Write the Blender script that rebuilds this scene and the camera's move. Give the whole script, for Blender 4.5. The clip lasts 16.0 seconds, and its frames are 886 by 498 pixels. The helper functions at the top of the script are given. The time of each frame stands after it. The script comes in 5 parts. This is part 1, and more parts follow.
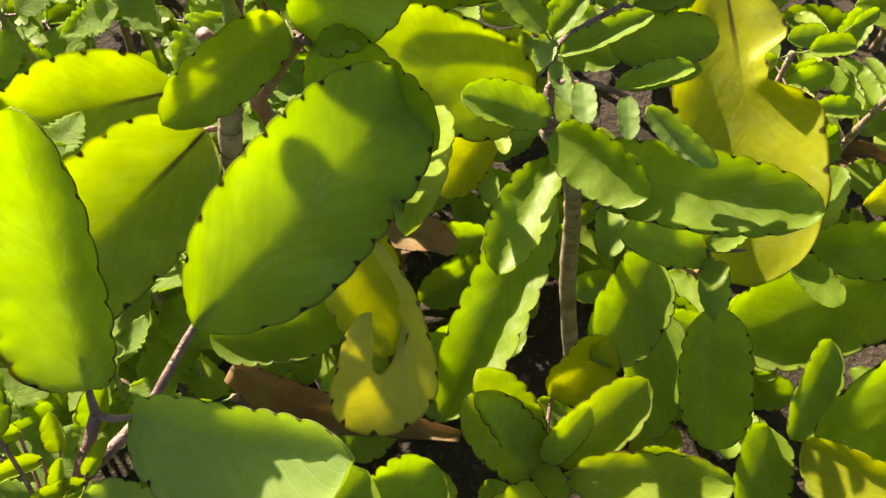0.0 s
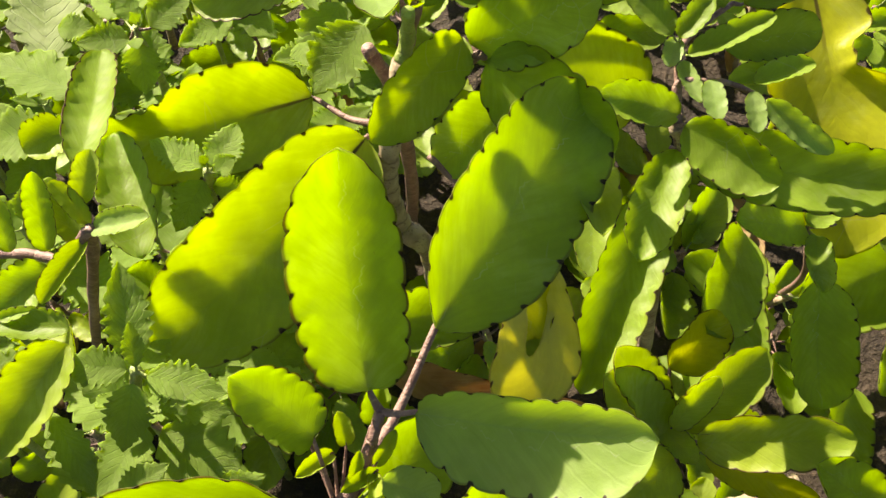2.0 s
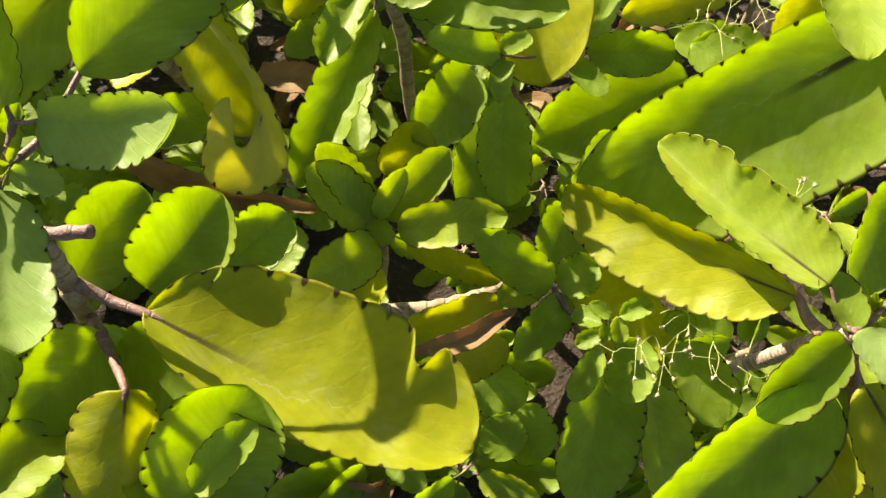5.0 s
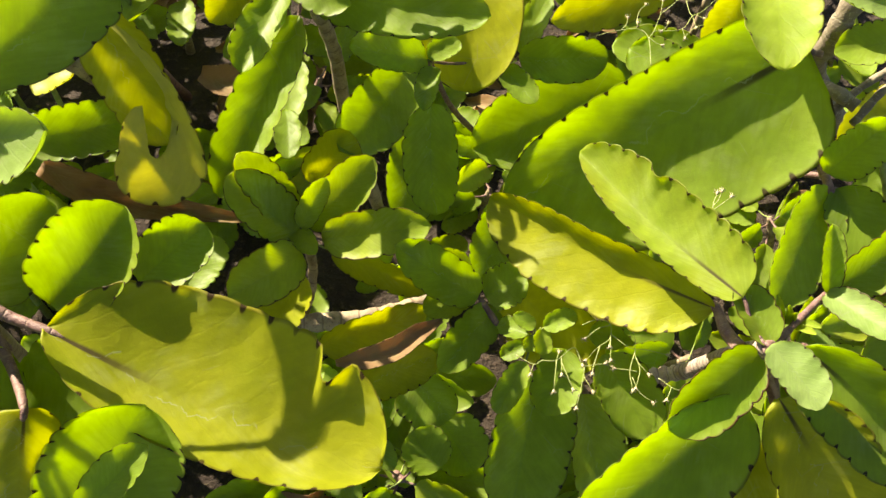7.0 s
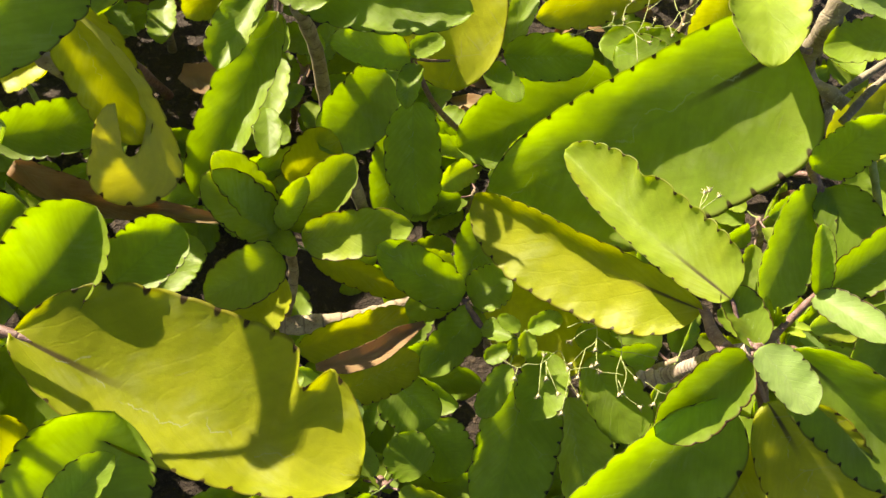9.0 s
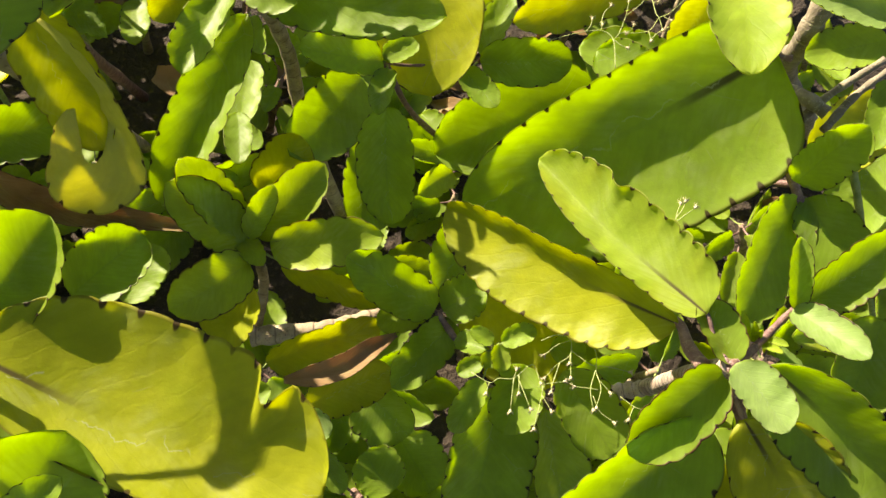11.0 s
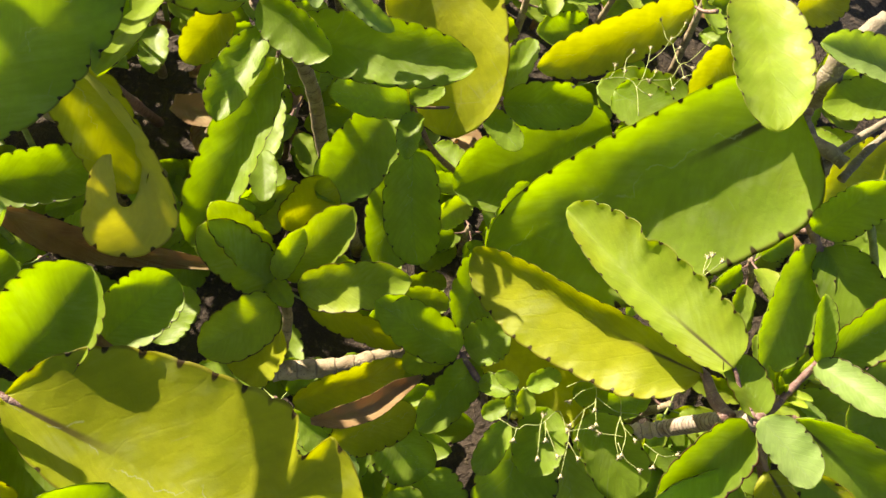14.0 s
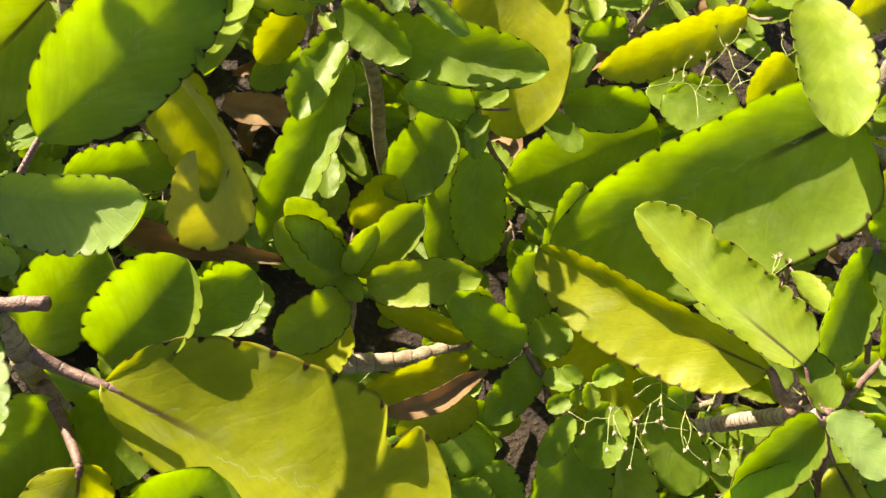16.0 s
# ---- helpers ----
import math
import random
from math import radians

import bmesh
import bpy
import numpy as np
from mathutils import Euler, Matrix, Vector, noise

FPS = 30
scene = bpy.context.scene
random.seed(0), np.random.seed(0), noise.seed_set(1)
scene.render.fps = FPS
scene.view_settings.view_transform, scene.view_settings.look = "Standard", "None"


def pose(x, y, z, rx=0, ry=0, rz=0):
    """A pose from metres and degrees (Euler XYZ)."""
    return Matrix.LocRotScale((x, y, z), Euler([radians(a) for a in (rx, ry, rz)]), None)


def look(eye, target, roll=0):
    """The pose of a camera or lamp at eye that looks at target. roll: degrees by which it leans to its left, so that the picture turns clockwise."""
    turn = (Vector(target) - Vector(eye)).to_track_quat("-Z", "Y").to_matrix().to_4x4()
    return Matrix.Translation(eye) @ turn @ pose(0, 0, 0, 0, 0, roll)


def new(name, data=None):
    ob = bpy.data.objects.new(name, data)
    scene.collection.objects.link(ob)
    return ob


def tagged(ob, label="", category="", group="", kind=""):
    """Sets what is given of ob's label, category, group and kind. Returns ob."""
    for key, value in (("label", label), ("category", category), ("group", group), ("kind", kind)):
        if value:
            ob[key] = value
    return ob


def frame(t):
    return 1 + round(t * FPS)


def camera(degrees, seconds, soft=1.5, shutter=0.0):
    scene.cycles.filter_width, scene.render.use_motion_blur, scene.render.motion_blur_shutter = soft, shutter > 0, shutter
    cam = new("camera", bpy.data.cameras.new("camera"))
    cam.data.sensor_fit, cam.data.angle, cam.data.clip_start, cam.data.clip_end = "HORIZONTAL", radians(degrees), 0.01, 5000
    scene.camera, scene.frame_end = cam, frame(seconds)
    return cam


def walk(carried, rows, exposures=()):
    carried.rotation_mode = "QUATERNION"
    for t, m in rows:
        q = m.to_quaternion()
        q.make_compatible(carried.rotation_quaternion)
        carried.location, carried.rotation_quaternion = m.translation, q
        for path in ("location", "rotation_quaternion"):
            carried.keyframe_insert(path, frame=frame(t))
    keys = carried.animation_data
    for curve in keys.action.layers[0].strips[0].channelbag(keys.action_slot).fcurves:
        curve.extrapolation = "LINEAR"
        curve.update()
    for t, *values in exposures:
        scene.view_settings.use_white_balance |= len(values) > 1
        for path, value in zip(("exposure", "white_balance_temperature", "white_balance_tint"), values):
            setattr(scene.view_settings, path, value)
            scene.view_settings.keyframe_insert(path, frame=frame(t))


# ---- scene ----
cam = camera(57.6, 16.0)
METRES, EYE, TILT, LEAN, TURN = 0.5, 0.54, -55.0, 0.0, 0.0
ROWS = [
    (0.0, 0.0, 0.0, 0.0, 0.0, 0.0, -0.0),
    (0.5, -0.0826, 0.01, 0.062, -1.16, 0.42, 1.76),
    (1.0, -0.1458, 0.0178, 0.1303, -1.71, -0.16, 2.53),
    (1.5, -0.1742, 0.008, 0.1185, -2.04, -1.38, 2.51),
    (2.0, -0.1527, -0.0502, 0.0271, -2.12, -2.46, 2.34),
    (2.5, -0.1128, -0.0732, -0.0391, -2.48, -3.61, 2.11),
    (3.0, -0.0651, -0.1077, -0.076, -2.72, -4.45, 2.01),
    (3.5, -0.0064, -0.1754, -0.0977, -3.25, -5.14, 2.08),
    (4.0, 0.0143, -0.2114, -0.1217, -3.68, -5.59, 2.11),
    (4.5, 0.0513, -0.226, -0.1303, -4.02, -5.89, 2.22),
    (5.0, 0.0976, -0.226, -0.1272, -4.41, -6.19, 2.25),
    (7.5, 0.1721, -0.2144, -0.1139, -5.61, -6.52, 2.35),
    (8.0, 0.1752, -0.2084, -0.1159, -5.8, -6.49, 2.37),
    (8.5, 0.1764, -0.2054, -0.1167, -5.9, -6.47, 2.36),
    (9.0, 0.1797, -0.198, -0.1183, -6.06, -6.46, 2.32),
    (11.5, 0.2046, -0.1731, -0.1051, -6.8, -6.5, 2.01),
    (12.0, 0.2028, -0.1724, -0.0968, -6.91, -6.5, 1.88),
    (12.5, 0.2002, -0.1725, -0.0924, -6.97, -6.48, 1.82),
    (13.0, 0.1913, -0.1749, -0.083, -7.11, -6.39, 1.68),
    (13.5, 0.1786, -0.1779, -0.0734, -7.25, -6.3, 1.5),
    (14.0, 0.1639, -0.1813, -0.0648, -7.31, -6.26, 1.33),
    (14.5, 0.1454, -0.1847, -0.0606, -7.43, -6.23, 1.16),
    (15.0, 0.1245, -0.1889, -0.0629, -7.48, -6.22, 0.99),
    (15.5, 0.1025, -0.1927, -0.065, -7.54, -6.22, 0.79),
    (16.0, 0.0825, -0.1961, -0.0645, -7.51, -6.2, 0.6),
]
walk(cam, [(t, pose(0, 0, EYE, TILT, LEAN, TURN) @ pose(METRES * x, METRES * y, METRES * z, 90 + pitch, roll, yaw)) for t, x, y, z, yaw, pitch, roll in ROWS],
     [(0.0, 1.80, 7500, 12), (16.0, 1.80, 7500, 12)])

# ---- light ----
SUN = Vector((-0.552, 0.650, 0.522)).normalized()
world = bpy.data.worlds.new("sky")
scene.world = world
world.use_nodes = True
wn = world.node_tree
sky = wn.nodes.new("ShaderNodeTexSky")
sky.sky_type, sky.sun_disc = "NISHITA", False
sky.sun_elevation = math.asin(SUN.z)
sky.sun_rotation = math.atan2(SUN.x, SUN.y)
wn.nodes["Background"].inputs[1].default_value = 0.044
wn.links.new(sky.outputs[0], wn.nodes["Background"].inputs[0])
sun_data = bpy.data.lights.new("sun", "SUN")
sun_data.energy, sun_data.angle, sun_data.color = 5.0, radians(0.53), (1.0, 0.93, 0.80)
sun = new("sun", sun_data)
sun.matrix_world = look(SUN * 5, (0, 0, 0))


# ---- materials ----
class Nodes:
    """A small helper to lay out a node material."""

    def __init__(self, name):
        self.mat = bpy.data.materials.new(name)
        self.mat.use_nodes = True
        self.tree = self.mat.node_tree
        self.tree.nodes.clear()

    def add(self, kind, sets=(), **ins):
        n = self.tree.nodes.new(kind)
        for k, v in sets:
            setattr(n, k, v)
        for k, v in ins.items():
            s = n.inputs[int(k[1:])] if k[0] == "i" and k[1:].isdigit() else n.inputs[k]
            if isinstance(v, bpy.types.NodeSocket):
                self.tree.links.new(v, s)
            else:
                s.default_value = v
        return n

    def attr(self, name):
        return self.add("ShaderNodeAttribute", [("attribute_name", name)]).outputs["Fac"]

    def math(self, op, a, b=0.0, clamp=False):
        return self.add("ShaderNodeMath", [("operation", op), ("use_clamp", clamp)], i0=a, i1=b).outputs[0]

    def ramp(self, v, lo, hi, a=0.0, b=1.0):
        return self.add("ShaderNodeMapRange", [("interpolation_type", "SMOOTHSTEP")], i0=v, i1=lo, i2=hi, i3=a, i4=b).outputs[0]

    def mix(self, f, a, b, how="MIX"):
        n = self.add("ShaderNodeMix", [("data_type", "RGBA"), ("blend_type", how)])
        for k, v in ((0, f), (6, a), (7, b)):
            if isinstance(v, bpy.types.NodeSocket):
                self.tree.links.new(v, n.inputs[k])
            else:
                n.inputs[k].default_value = (*v, 1.0) if isinstance(v, tuple) else v
        return n.outputs[2]

    def noise(self, scale, detail=3.0, vec=None):
        n = self.add("ShaderNodeTexNoise", Scale=scale, Detail=detail)
        if vec is not None:
            self.tree.links.new(vec, n.inputs["Vector"])
        return n.outputs["Fac"]

    def done(self, shader):
        out = self.tree.nodes.new("ShaderNodeOutputMaterial")
        self.tree.links.new(shader, out.inputs[0])
        return self.mat


def leaf_material(name, low, high, spot, through_colour, rough=0.48, vein=0.10, fuzz=0.0, thin=0.64):
    """A living leaf: two tones in patches, midrib, faint veins, pigmented rim and notches, light coming through."""
    m = Nodes(name)
    obj = m.add("ShaderNodeTexCoord").outputs["Object"]
    rnd = m.add("ShaderNodeObjectInfo").outputs["Random"]
    shift = m.add("ShaderNodeVectorMath", [("operation", "ADD")], i0=obj)
    m.tree.links.new(m.math("MULTIPLY", rnd, 7.0), shift.inputs[1])
    pos = shift.outputs[0]
    along, across, tooth = m.attr("along"), m.attr("across"), m.attr("tooth")
    rimk, ribk = m.attr("rimk"), m.attr("ribk")
    side = m.math("ABSOLUTE", across)
    broad = m.noise(38.0, 3.0, pos)
    tone = m.math("ADD", m.ramp(broad, 0.32, 0.68), m.math("MULTIPLY", m.math("SUBTRACT", rnd, 0.5), 0.9), True)
    col = m.mix(tone, low, high)
    # patches of another age of the tissue, mostly towards the rim
    patch = m.math("MULTIPLY", m.ramp(m.noise(24.0, 4.0, pos), 0.50, 0.72), m.ramp(side, 0.1, 0.95, 0.35, 1.0))
    col = m.mix(m.math("MULTIPLY", patch, 0.65), col, spot)
    # fine mottling and grain
    fine = m.noise(900.0, 2.0, pos)
    col = m.mix(m.math("MULTIPLY", m.ramp(fine, 0.35, 0.75), 0.16), col, high)
    grain = m.noise(160.0, 4.0, pos)
    col = m.mix(m.math("MULTIPLY", m.ramp(grain, 0.55, 0.8), 0.22), col, low)
    # side veins, running forward from the midrib
    phase = m.math("SUBTRACT", m.math("MULTIPLY", along, 9.0), m.math("MULTIPLY", side, 2.6))
    wob = m.math("ADD", phase, m.math("MULTIPLY", broad, 1.6))
    tri = m.math("ABSOLUTE", m.math("SUBTRACT", m.math("FRACT", wob), 0.5))
    veins = m.ramp(tri, 0.0, 0.10, 1.0, 0.0)
    col = m.mix(m.math("MULTIPLY", veins, vein), col, high)
    # soft streaks along the veins and a waxy bloom
    lane = m.add("ShaderNodeCombineXYZ", X=m.math("MULTIPLY", phase, 1.3), Y=m.math("MULTIPLY", across, 1.2), Z=m.math("MULTIPLY", rnd, 60.0)).outputs[0]
    streak = m.noise(2.2, 4.0, lane)
    col = m.mix(m.math("MULTIPLY", m.ramp(streak, 0.40, 0.70), 0.30), col, high)
    bloom = m.math("MULTIPLY", m.ramp(m.noise(55.0, 5.0, pos), 0.45, 0.75), m.ramp(streak, 0.30, 0.65))
    col = m.mix(m.math("MULTIPLY", bloom, 0.38), col, (0.44, 0.50, 0.24))
    # midrib, purple towards the stalk on some leaves
    rib = m.ramp(side, 0.012, 0.055, 1.0, 0.0)
    col = m.mix(m.math("MULTIPLY", rib, 0.16), col, high)
    stalkward = m.math("MULTIPLY", m.ramp(side, 0.02, 0.075, 1.0, 0.0), m.ramp(along, 0.12, 0.42, 1.0, 0.0))
    col = m.mix(m.math("MULTIPLY", stalkward, m.math("MULTIPLY", ribk, 0.85)), col, (0.085, 0.045, 0.035))
    # pigmented rim and dark spots in the notches
    edge = m.math("MULTIPLY", m.ramp(m.math("ADD", side, m.math("MULTIPLY", rimk, 0.03)), 0.965, 0.995), rimk)
    col = m.mix(m.math("MULTIPLY", edge, m.ramp(m.noise(210.0, 2.0, pos), 0.3, 0.6, 0.35, 1.0)), col, (0.13, 0.045, 0.022))
    near = m.math("ABSOLUTE", m.math("SUBTRACT", m.math("FRACT", m.math("ADD", tooth, 0.5)), 0.5))
    spotr = m.math("ADD", m.math("POWER", m.math("DIVIDE", near, 0.13), 2.0), m.math("POWER", m.math("DIVIDE", m.math("SUBTRACT", 1.0, side), 0.095), 2.0))
    dots = m.math("MULTIPLY", m.ramp(spotr, 0.35, 1.0, 1.0, 0.0), m.ramp(m.noise(70.0, 1.0, pos), 0.22, 0.42))
    col = m.mix(m.math("MULTIPLY", dots, m.math("MULTIPLY", m.ramp(rimk, 0.0, 0.3), 0.85)), col, (0.05, 0.016, 0.012))
    # scratches and old scars
    scar = m.add("ShaderNodeTexVoronoi", [("feature", "DISTANCE_TO_EDGE")], Vector=pos, Scale=46.0).outputs["Distance"]
    scar = m.math("MULTIPLY", m.ramp(scar, 0.0, 0.018, 1.0, 0.0), m.ramp(m.noise(30.0, 2.0, pos), 0.58, 0.66))
    col = m.mix(m.math("MULTIPLY", scar, 0.35), col, (0.42, 0.42, 0.28))
    trail = m.add("ShaderNodeCombineXYZ", X=m.math("MULTIPLY", along, 5.0), Y=m.math("MULTIPLY", rnd, 90.0)).outputs[0]
    path = m.math("ABSOLUTE", m.math("SUBTRACT", across, m.math("MULTIPLY", m.math("SUBTRACT", m.noise(1.6, 5.0, trail), 0.42), 1.3)))
    scratch = m.math("MULTIPLY", m.ramp(path, 0.006, 0.02, 1.0, 0.0), m.math("MULTIPLY", m.attr("crackk"), m.ramp(m.noise(3.0, 2.0, trail), 0.46, 0.54)))
    col = m.mix(m.math("MULTIPLY", scratch, 0.6), col, (0.50, 0.55, 0.32))
    speck = m.ramp(m.noise(420.0, 1.0, pos), 0.80, 0.84)
    col = m.mix(m.math("MULTIPLY", speck, 0.5), col, (0.16, 0.09, 0.04))
    height = m.math("ADD", m.math("MULTIPLY", broad, 0.9), m.math("MULTIPLY", grain, 0.35))
    height = m.math("ADD", height, m.math("MULTIPLY", fine, 0.05 + fuzz))
    height = m.math("SUBTRACT", height, m.math("MULTIPLY", veins, vein * 0.4))
    bump = m.add("ShaderNodeBump", Strength=0.55 + fuzz, Distance=0.0016, Height=height).outputs[0]
    gloss = m.math("ADD", rough, m.math("MULTIPLY", m.math("SUBTRACT", grain, 0.5), 0.25))
    top = m.add("ShaderNodeBsdfPrincipled", **{"Base Color": col, "Roughness": gloss, "Normal": bump, "Specular IOR Level": 0.4})
    tissue = m.mix(m.math("MULTIPLY", m.ramp(tone, 0.0, 1.0, 1.0, 0.0), 0.55), through_colour, tuple(0.72 * v for v in through_colour))
    tissue = m.mix(m.math("MULTIPLY", veins, vein * 1.4), tissue, tuple(0.75 * v for v in through_colour))
    tissue = m.mix(m.math("MULTIPLY", m.ramp(streak, 0.62, 0.38), 0.35), tissue, tuple(0.70 * v for v in through_colour))
    # cloudy thickness of the flesh, seen against the light
    cloud = m.math("ADD", m.math("MULTIPLY", m.noise(75.0, 5.0, pos), 0.6), m.math("MULTIPLY", m.noise(210.0, 4.0, pos), 0.4))
    tissue = m.mix(m.ramp(cloud, 0.38, 0.62, 0.34, 0.0), tissue, tuple(0.55 * v for v in through_colour))
    pigment = m.math("MAXIMUM", m.math("MULTIPLY", edge, 0.9), m.math("MAXIMUM", m.math("MULTIPLY", dots, m.ramp(rimk, 0.0, 0.3)), m.math("MULTIPLY", stalkward, m.math("MULTIPLY", ribk, 0.85))))
    pigment = m.math("MAXIMUM", pigment, m.math("MULTIPLY", rib, 0.18))
    glow = m.mix(pigment, m.mix(0.25, tissue, col), col)
    back = m.add("ShaderNodeBsdfTranslucent", Color=glow, Normal=bump)
    both = m.add("ShaderNodeMixShader", i0=thin, i1=top.outputs[0], i2=back.outputs[0])
    return m.done(both.outputs[0])


GREEN = leaf_material("green_leaf", (0.200, 0.305, 0.028), (0.295, 0.410, 0.058), (0.32, 0.39, 0.03), (0.80, 0.98, 0.018))
LIME = leaf_material("lime_leaf", (0.26, 0.37, 0.035), (0.37, 0.47, 0.065), (0.42, 0.44, 0.03), (0.86, 0.99, 0.020))
YELLOW = leaf_material("yellowing_leaf", (0.38, 0.42, 0.020), (0.52, 0.54, 0.035), (0.30, 0.40, 0.02), (0.93, 0.95, 0.016))
CREAM = leaf_material("cream_leaf", (0.50, 0.52, 0.060), (0.66, 0.64, 0.16), (0.55, 0.52, 0.05), (0.95, 0.92, 0.05))
PALE = leaf_material("waxy_leaf", (0.25, 0.38, 0.10), (0.37, 0.50, 0.18), (0.38, 0.48, 0.13), (0.80, 0.96, 0.08), rough=0.50)
MINT = leaf_material("downy_leaf", (0.17, 0.27, 0.040), (0.27, 0.39, 0.080), (0.28, 0.38, 0.06), (0.78, 0.95, 0.05), rough=0.75, vein=0.28, fuzz=0.12)
VEINED = leaf_material("veined_leaf", (0.24, 0.33, 0.10), (0.42, 0.50, 0.26), (0.30, 0.40, 0.14), (0.7, 0.8, 0.3), rough=0.7, vein=0.8, fuzz=0.2)


def bark_material(name, low, high, mark, scale=120.0, rough=0.8, rings=0.0):
    m = Nodes(name)
    obj = m.add("ShaderNodeTexCoord").outputs["Object"]
    along = m.attr("along")
    a, b = m.noise(scale, 5.0, obj), m.noise(scale * 6, 3.0, obj)
    col = m.mix(m.ramp(a, 0.3, 0.7), low, high)
    col = m.mix(m.math("MULTIPLY", m.ramp(b, 0.58, 0.7), 0.7), col, mark)
    ring = m.math("ABSOLUTE", m.math("SUBTRACT", m.math("FRACT", m.math("ADD", along, m.math("MULTIPLY", a, 0.35))), 0.5))
    line = m.ramp(ring, 0.0, 0.07, 1.0, 0.0)
    col = m.mix(m.math("MULTIPLY", line, rings), col, mark)
    h = m.math("SUBTRACT", m.math("ADD", a, m.math("MULTIPLY", b, 0.6)), m.math("MULTIPLY", line, rings))
    bump = m.add("ShaderNodeBump", Strength=0.7, Distance=0.0012, Height=h).outputs[0]
    return m.done(m.add("ShaderNodeBsdfPrincipled", **{"Base Color": col, "Roughness": rough, "Normal": bump}).outputs[0])


BARK_TAN = bark_material("tan_stem", (0.20, 0.145, 0.085), (0.36, 0.29, 0.19), (0.09, 0.055, 0.035), rings=0.55)
BARK_RING = bark_material("ringed_stem", (0.27, 0.20, 0.15), (0.44, 0.37, 0.30), (0.13, 0.08, 0.07), rings=0.8)
BARK_GREY = bark_material("grey_stem", (0.14, 0.115, 0.075), (0.24, 0.20, 0.14), (0.34, 0.30, 0.22), rings=0.3)
PURPLE = bark_material("purple_stem", (0.13, 0.065, 0.055), (0.25, 0.15, 0.125), (0.34, 0.25, 0.19), scale=200.0, rough=0.55, rings=0.35)
STEM_GREEN = bark_material("green_stem", (0.17, 0.24, 0.045), (0.28, 0.34, 0.09), (0.20, 0.16, 0.06), scale=160.0, rough=0.55, rings=0.2)
DRY = leaf_material("withered_leaf", (0.12, 0.062, 0.026), (0.36, 0.22, 0.10), (0.07, 0.032, 0.015), (0.75, 0.45, 0.18), rough=0.75, vein=0.3, thin=0.35)
STRAW = bark_material("straw_twig", (0.30, 0.36, 0.10), (0.42, 0.44, 0.18), (0.30, 0.20, 0.10), scale=300.0, rough=0.6)
FLUFF = bark_material("seed_fluff", (0.42, 0.33, 0.18), (0.62, 0.55, 0.38), (0.36, 0.24, 0.14), scale=500.0, rough=0.9)


def soil_material():
    m = Nodes("soil")
    obj = m.add("ShaderNodeTexCoord").outputs["Object"]
    a, b, c = m.noise(22.0, 6.0, obj), m.noise(180.0, 5.0, obj), m.noise(1100.0, 2.0, obj)
    col = m.mix(m.ramp(a, 0.3, 0.7), (0.020, 0.013, 0.008), (0.050, 0.034, 0.022))
    col = m.mix(m.math("MULTIPLY", m.ramp(b, 0.55, 0.7), 0.7), col, (0.11, 0.075, 0.048))
    col = m.mix(m.math("MULTIPLY", m.ramp(c, 0.6, 0.72), 0.4), col, (0.17, 0.135, 0.10))
    bump = m.add("ShaderNodeBump", Strength=1.0, Distance=0.008, Height=m.math("ADD", b, m.math("MULTIPLY", c, 0.3))).outputs[0]
    return m.done(m.add("ShaderNodeBsdfPrincipled", **{"Base Color": col, "Roughness": 0.95, "Normal": bump}).outputs[0])


SOIL = soil_material()


# ---- builders ----
def link_part(name, mesh, material, parent, at, label=""):
    """One mesh object under a thing or part, standing at a place of the world."""
    mesh.materials.append(material)
    ob = new(name, mesh)
    ob.parent = parent
    ob.location = Vector(at) - spot_of(parent)
    if label:
        ob["label"] = label
    return ob


def spot_of(ob):
    p = Vector((0, 0, 0))
    while ob is not None:
        p = p + ob.location
        ob = ob.parent
    return p


def sheet(verts, faces, values):
    """A smooth mesh with named values at its points."""
    mesh = bpy.data.meshes.new("part")
    mesh.from_pydata(verts, [], faces)
    for key, vals in values.items():
        mesh.attributes.new(key, "FLOAT", "POINT").data.foreach_set("value", np.asarray(vals, dtype=np.float32))
    mesh.polygons.foreach_set("use_smooth", [True] * len(mesh.polygons))
    mesh.update()
    return mesh


def plant(label, at, name="succulent_plant", category="plant"):
    ob = new(name)
    ob.location = (at[0], at[1], 0)
    ob.empty_display_size = 0.02
    return tagged(ob, label, category)


def smooth_line(pts, steps):
    """A soft curve through a few places."""
    p = [Vector(q) for q in pts]
    p = [p[0] * 2 - p[1]] + p + [p[-1] * 2 - p[-2]]
    line = []
    for i in range(1, len(p) - 2):
        for k in range(steps):
            u = k / steps
            a, b, c, d = p[i - 1], p[i], p[i + 1], p[i + 2]
            line.append(0.5 * ((2 * b) + (c - a) * u + (2 * a - 5 * b + 4 * c - d) * u * u + (3 * b - a - 3 * c + d) * u ** 3))
    line.append(p[-2])
    return line


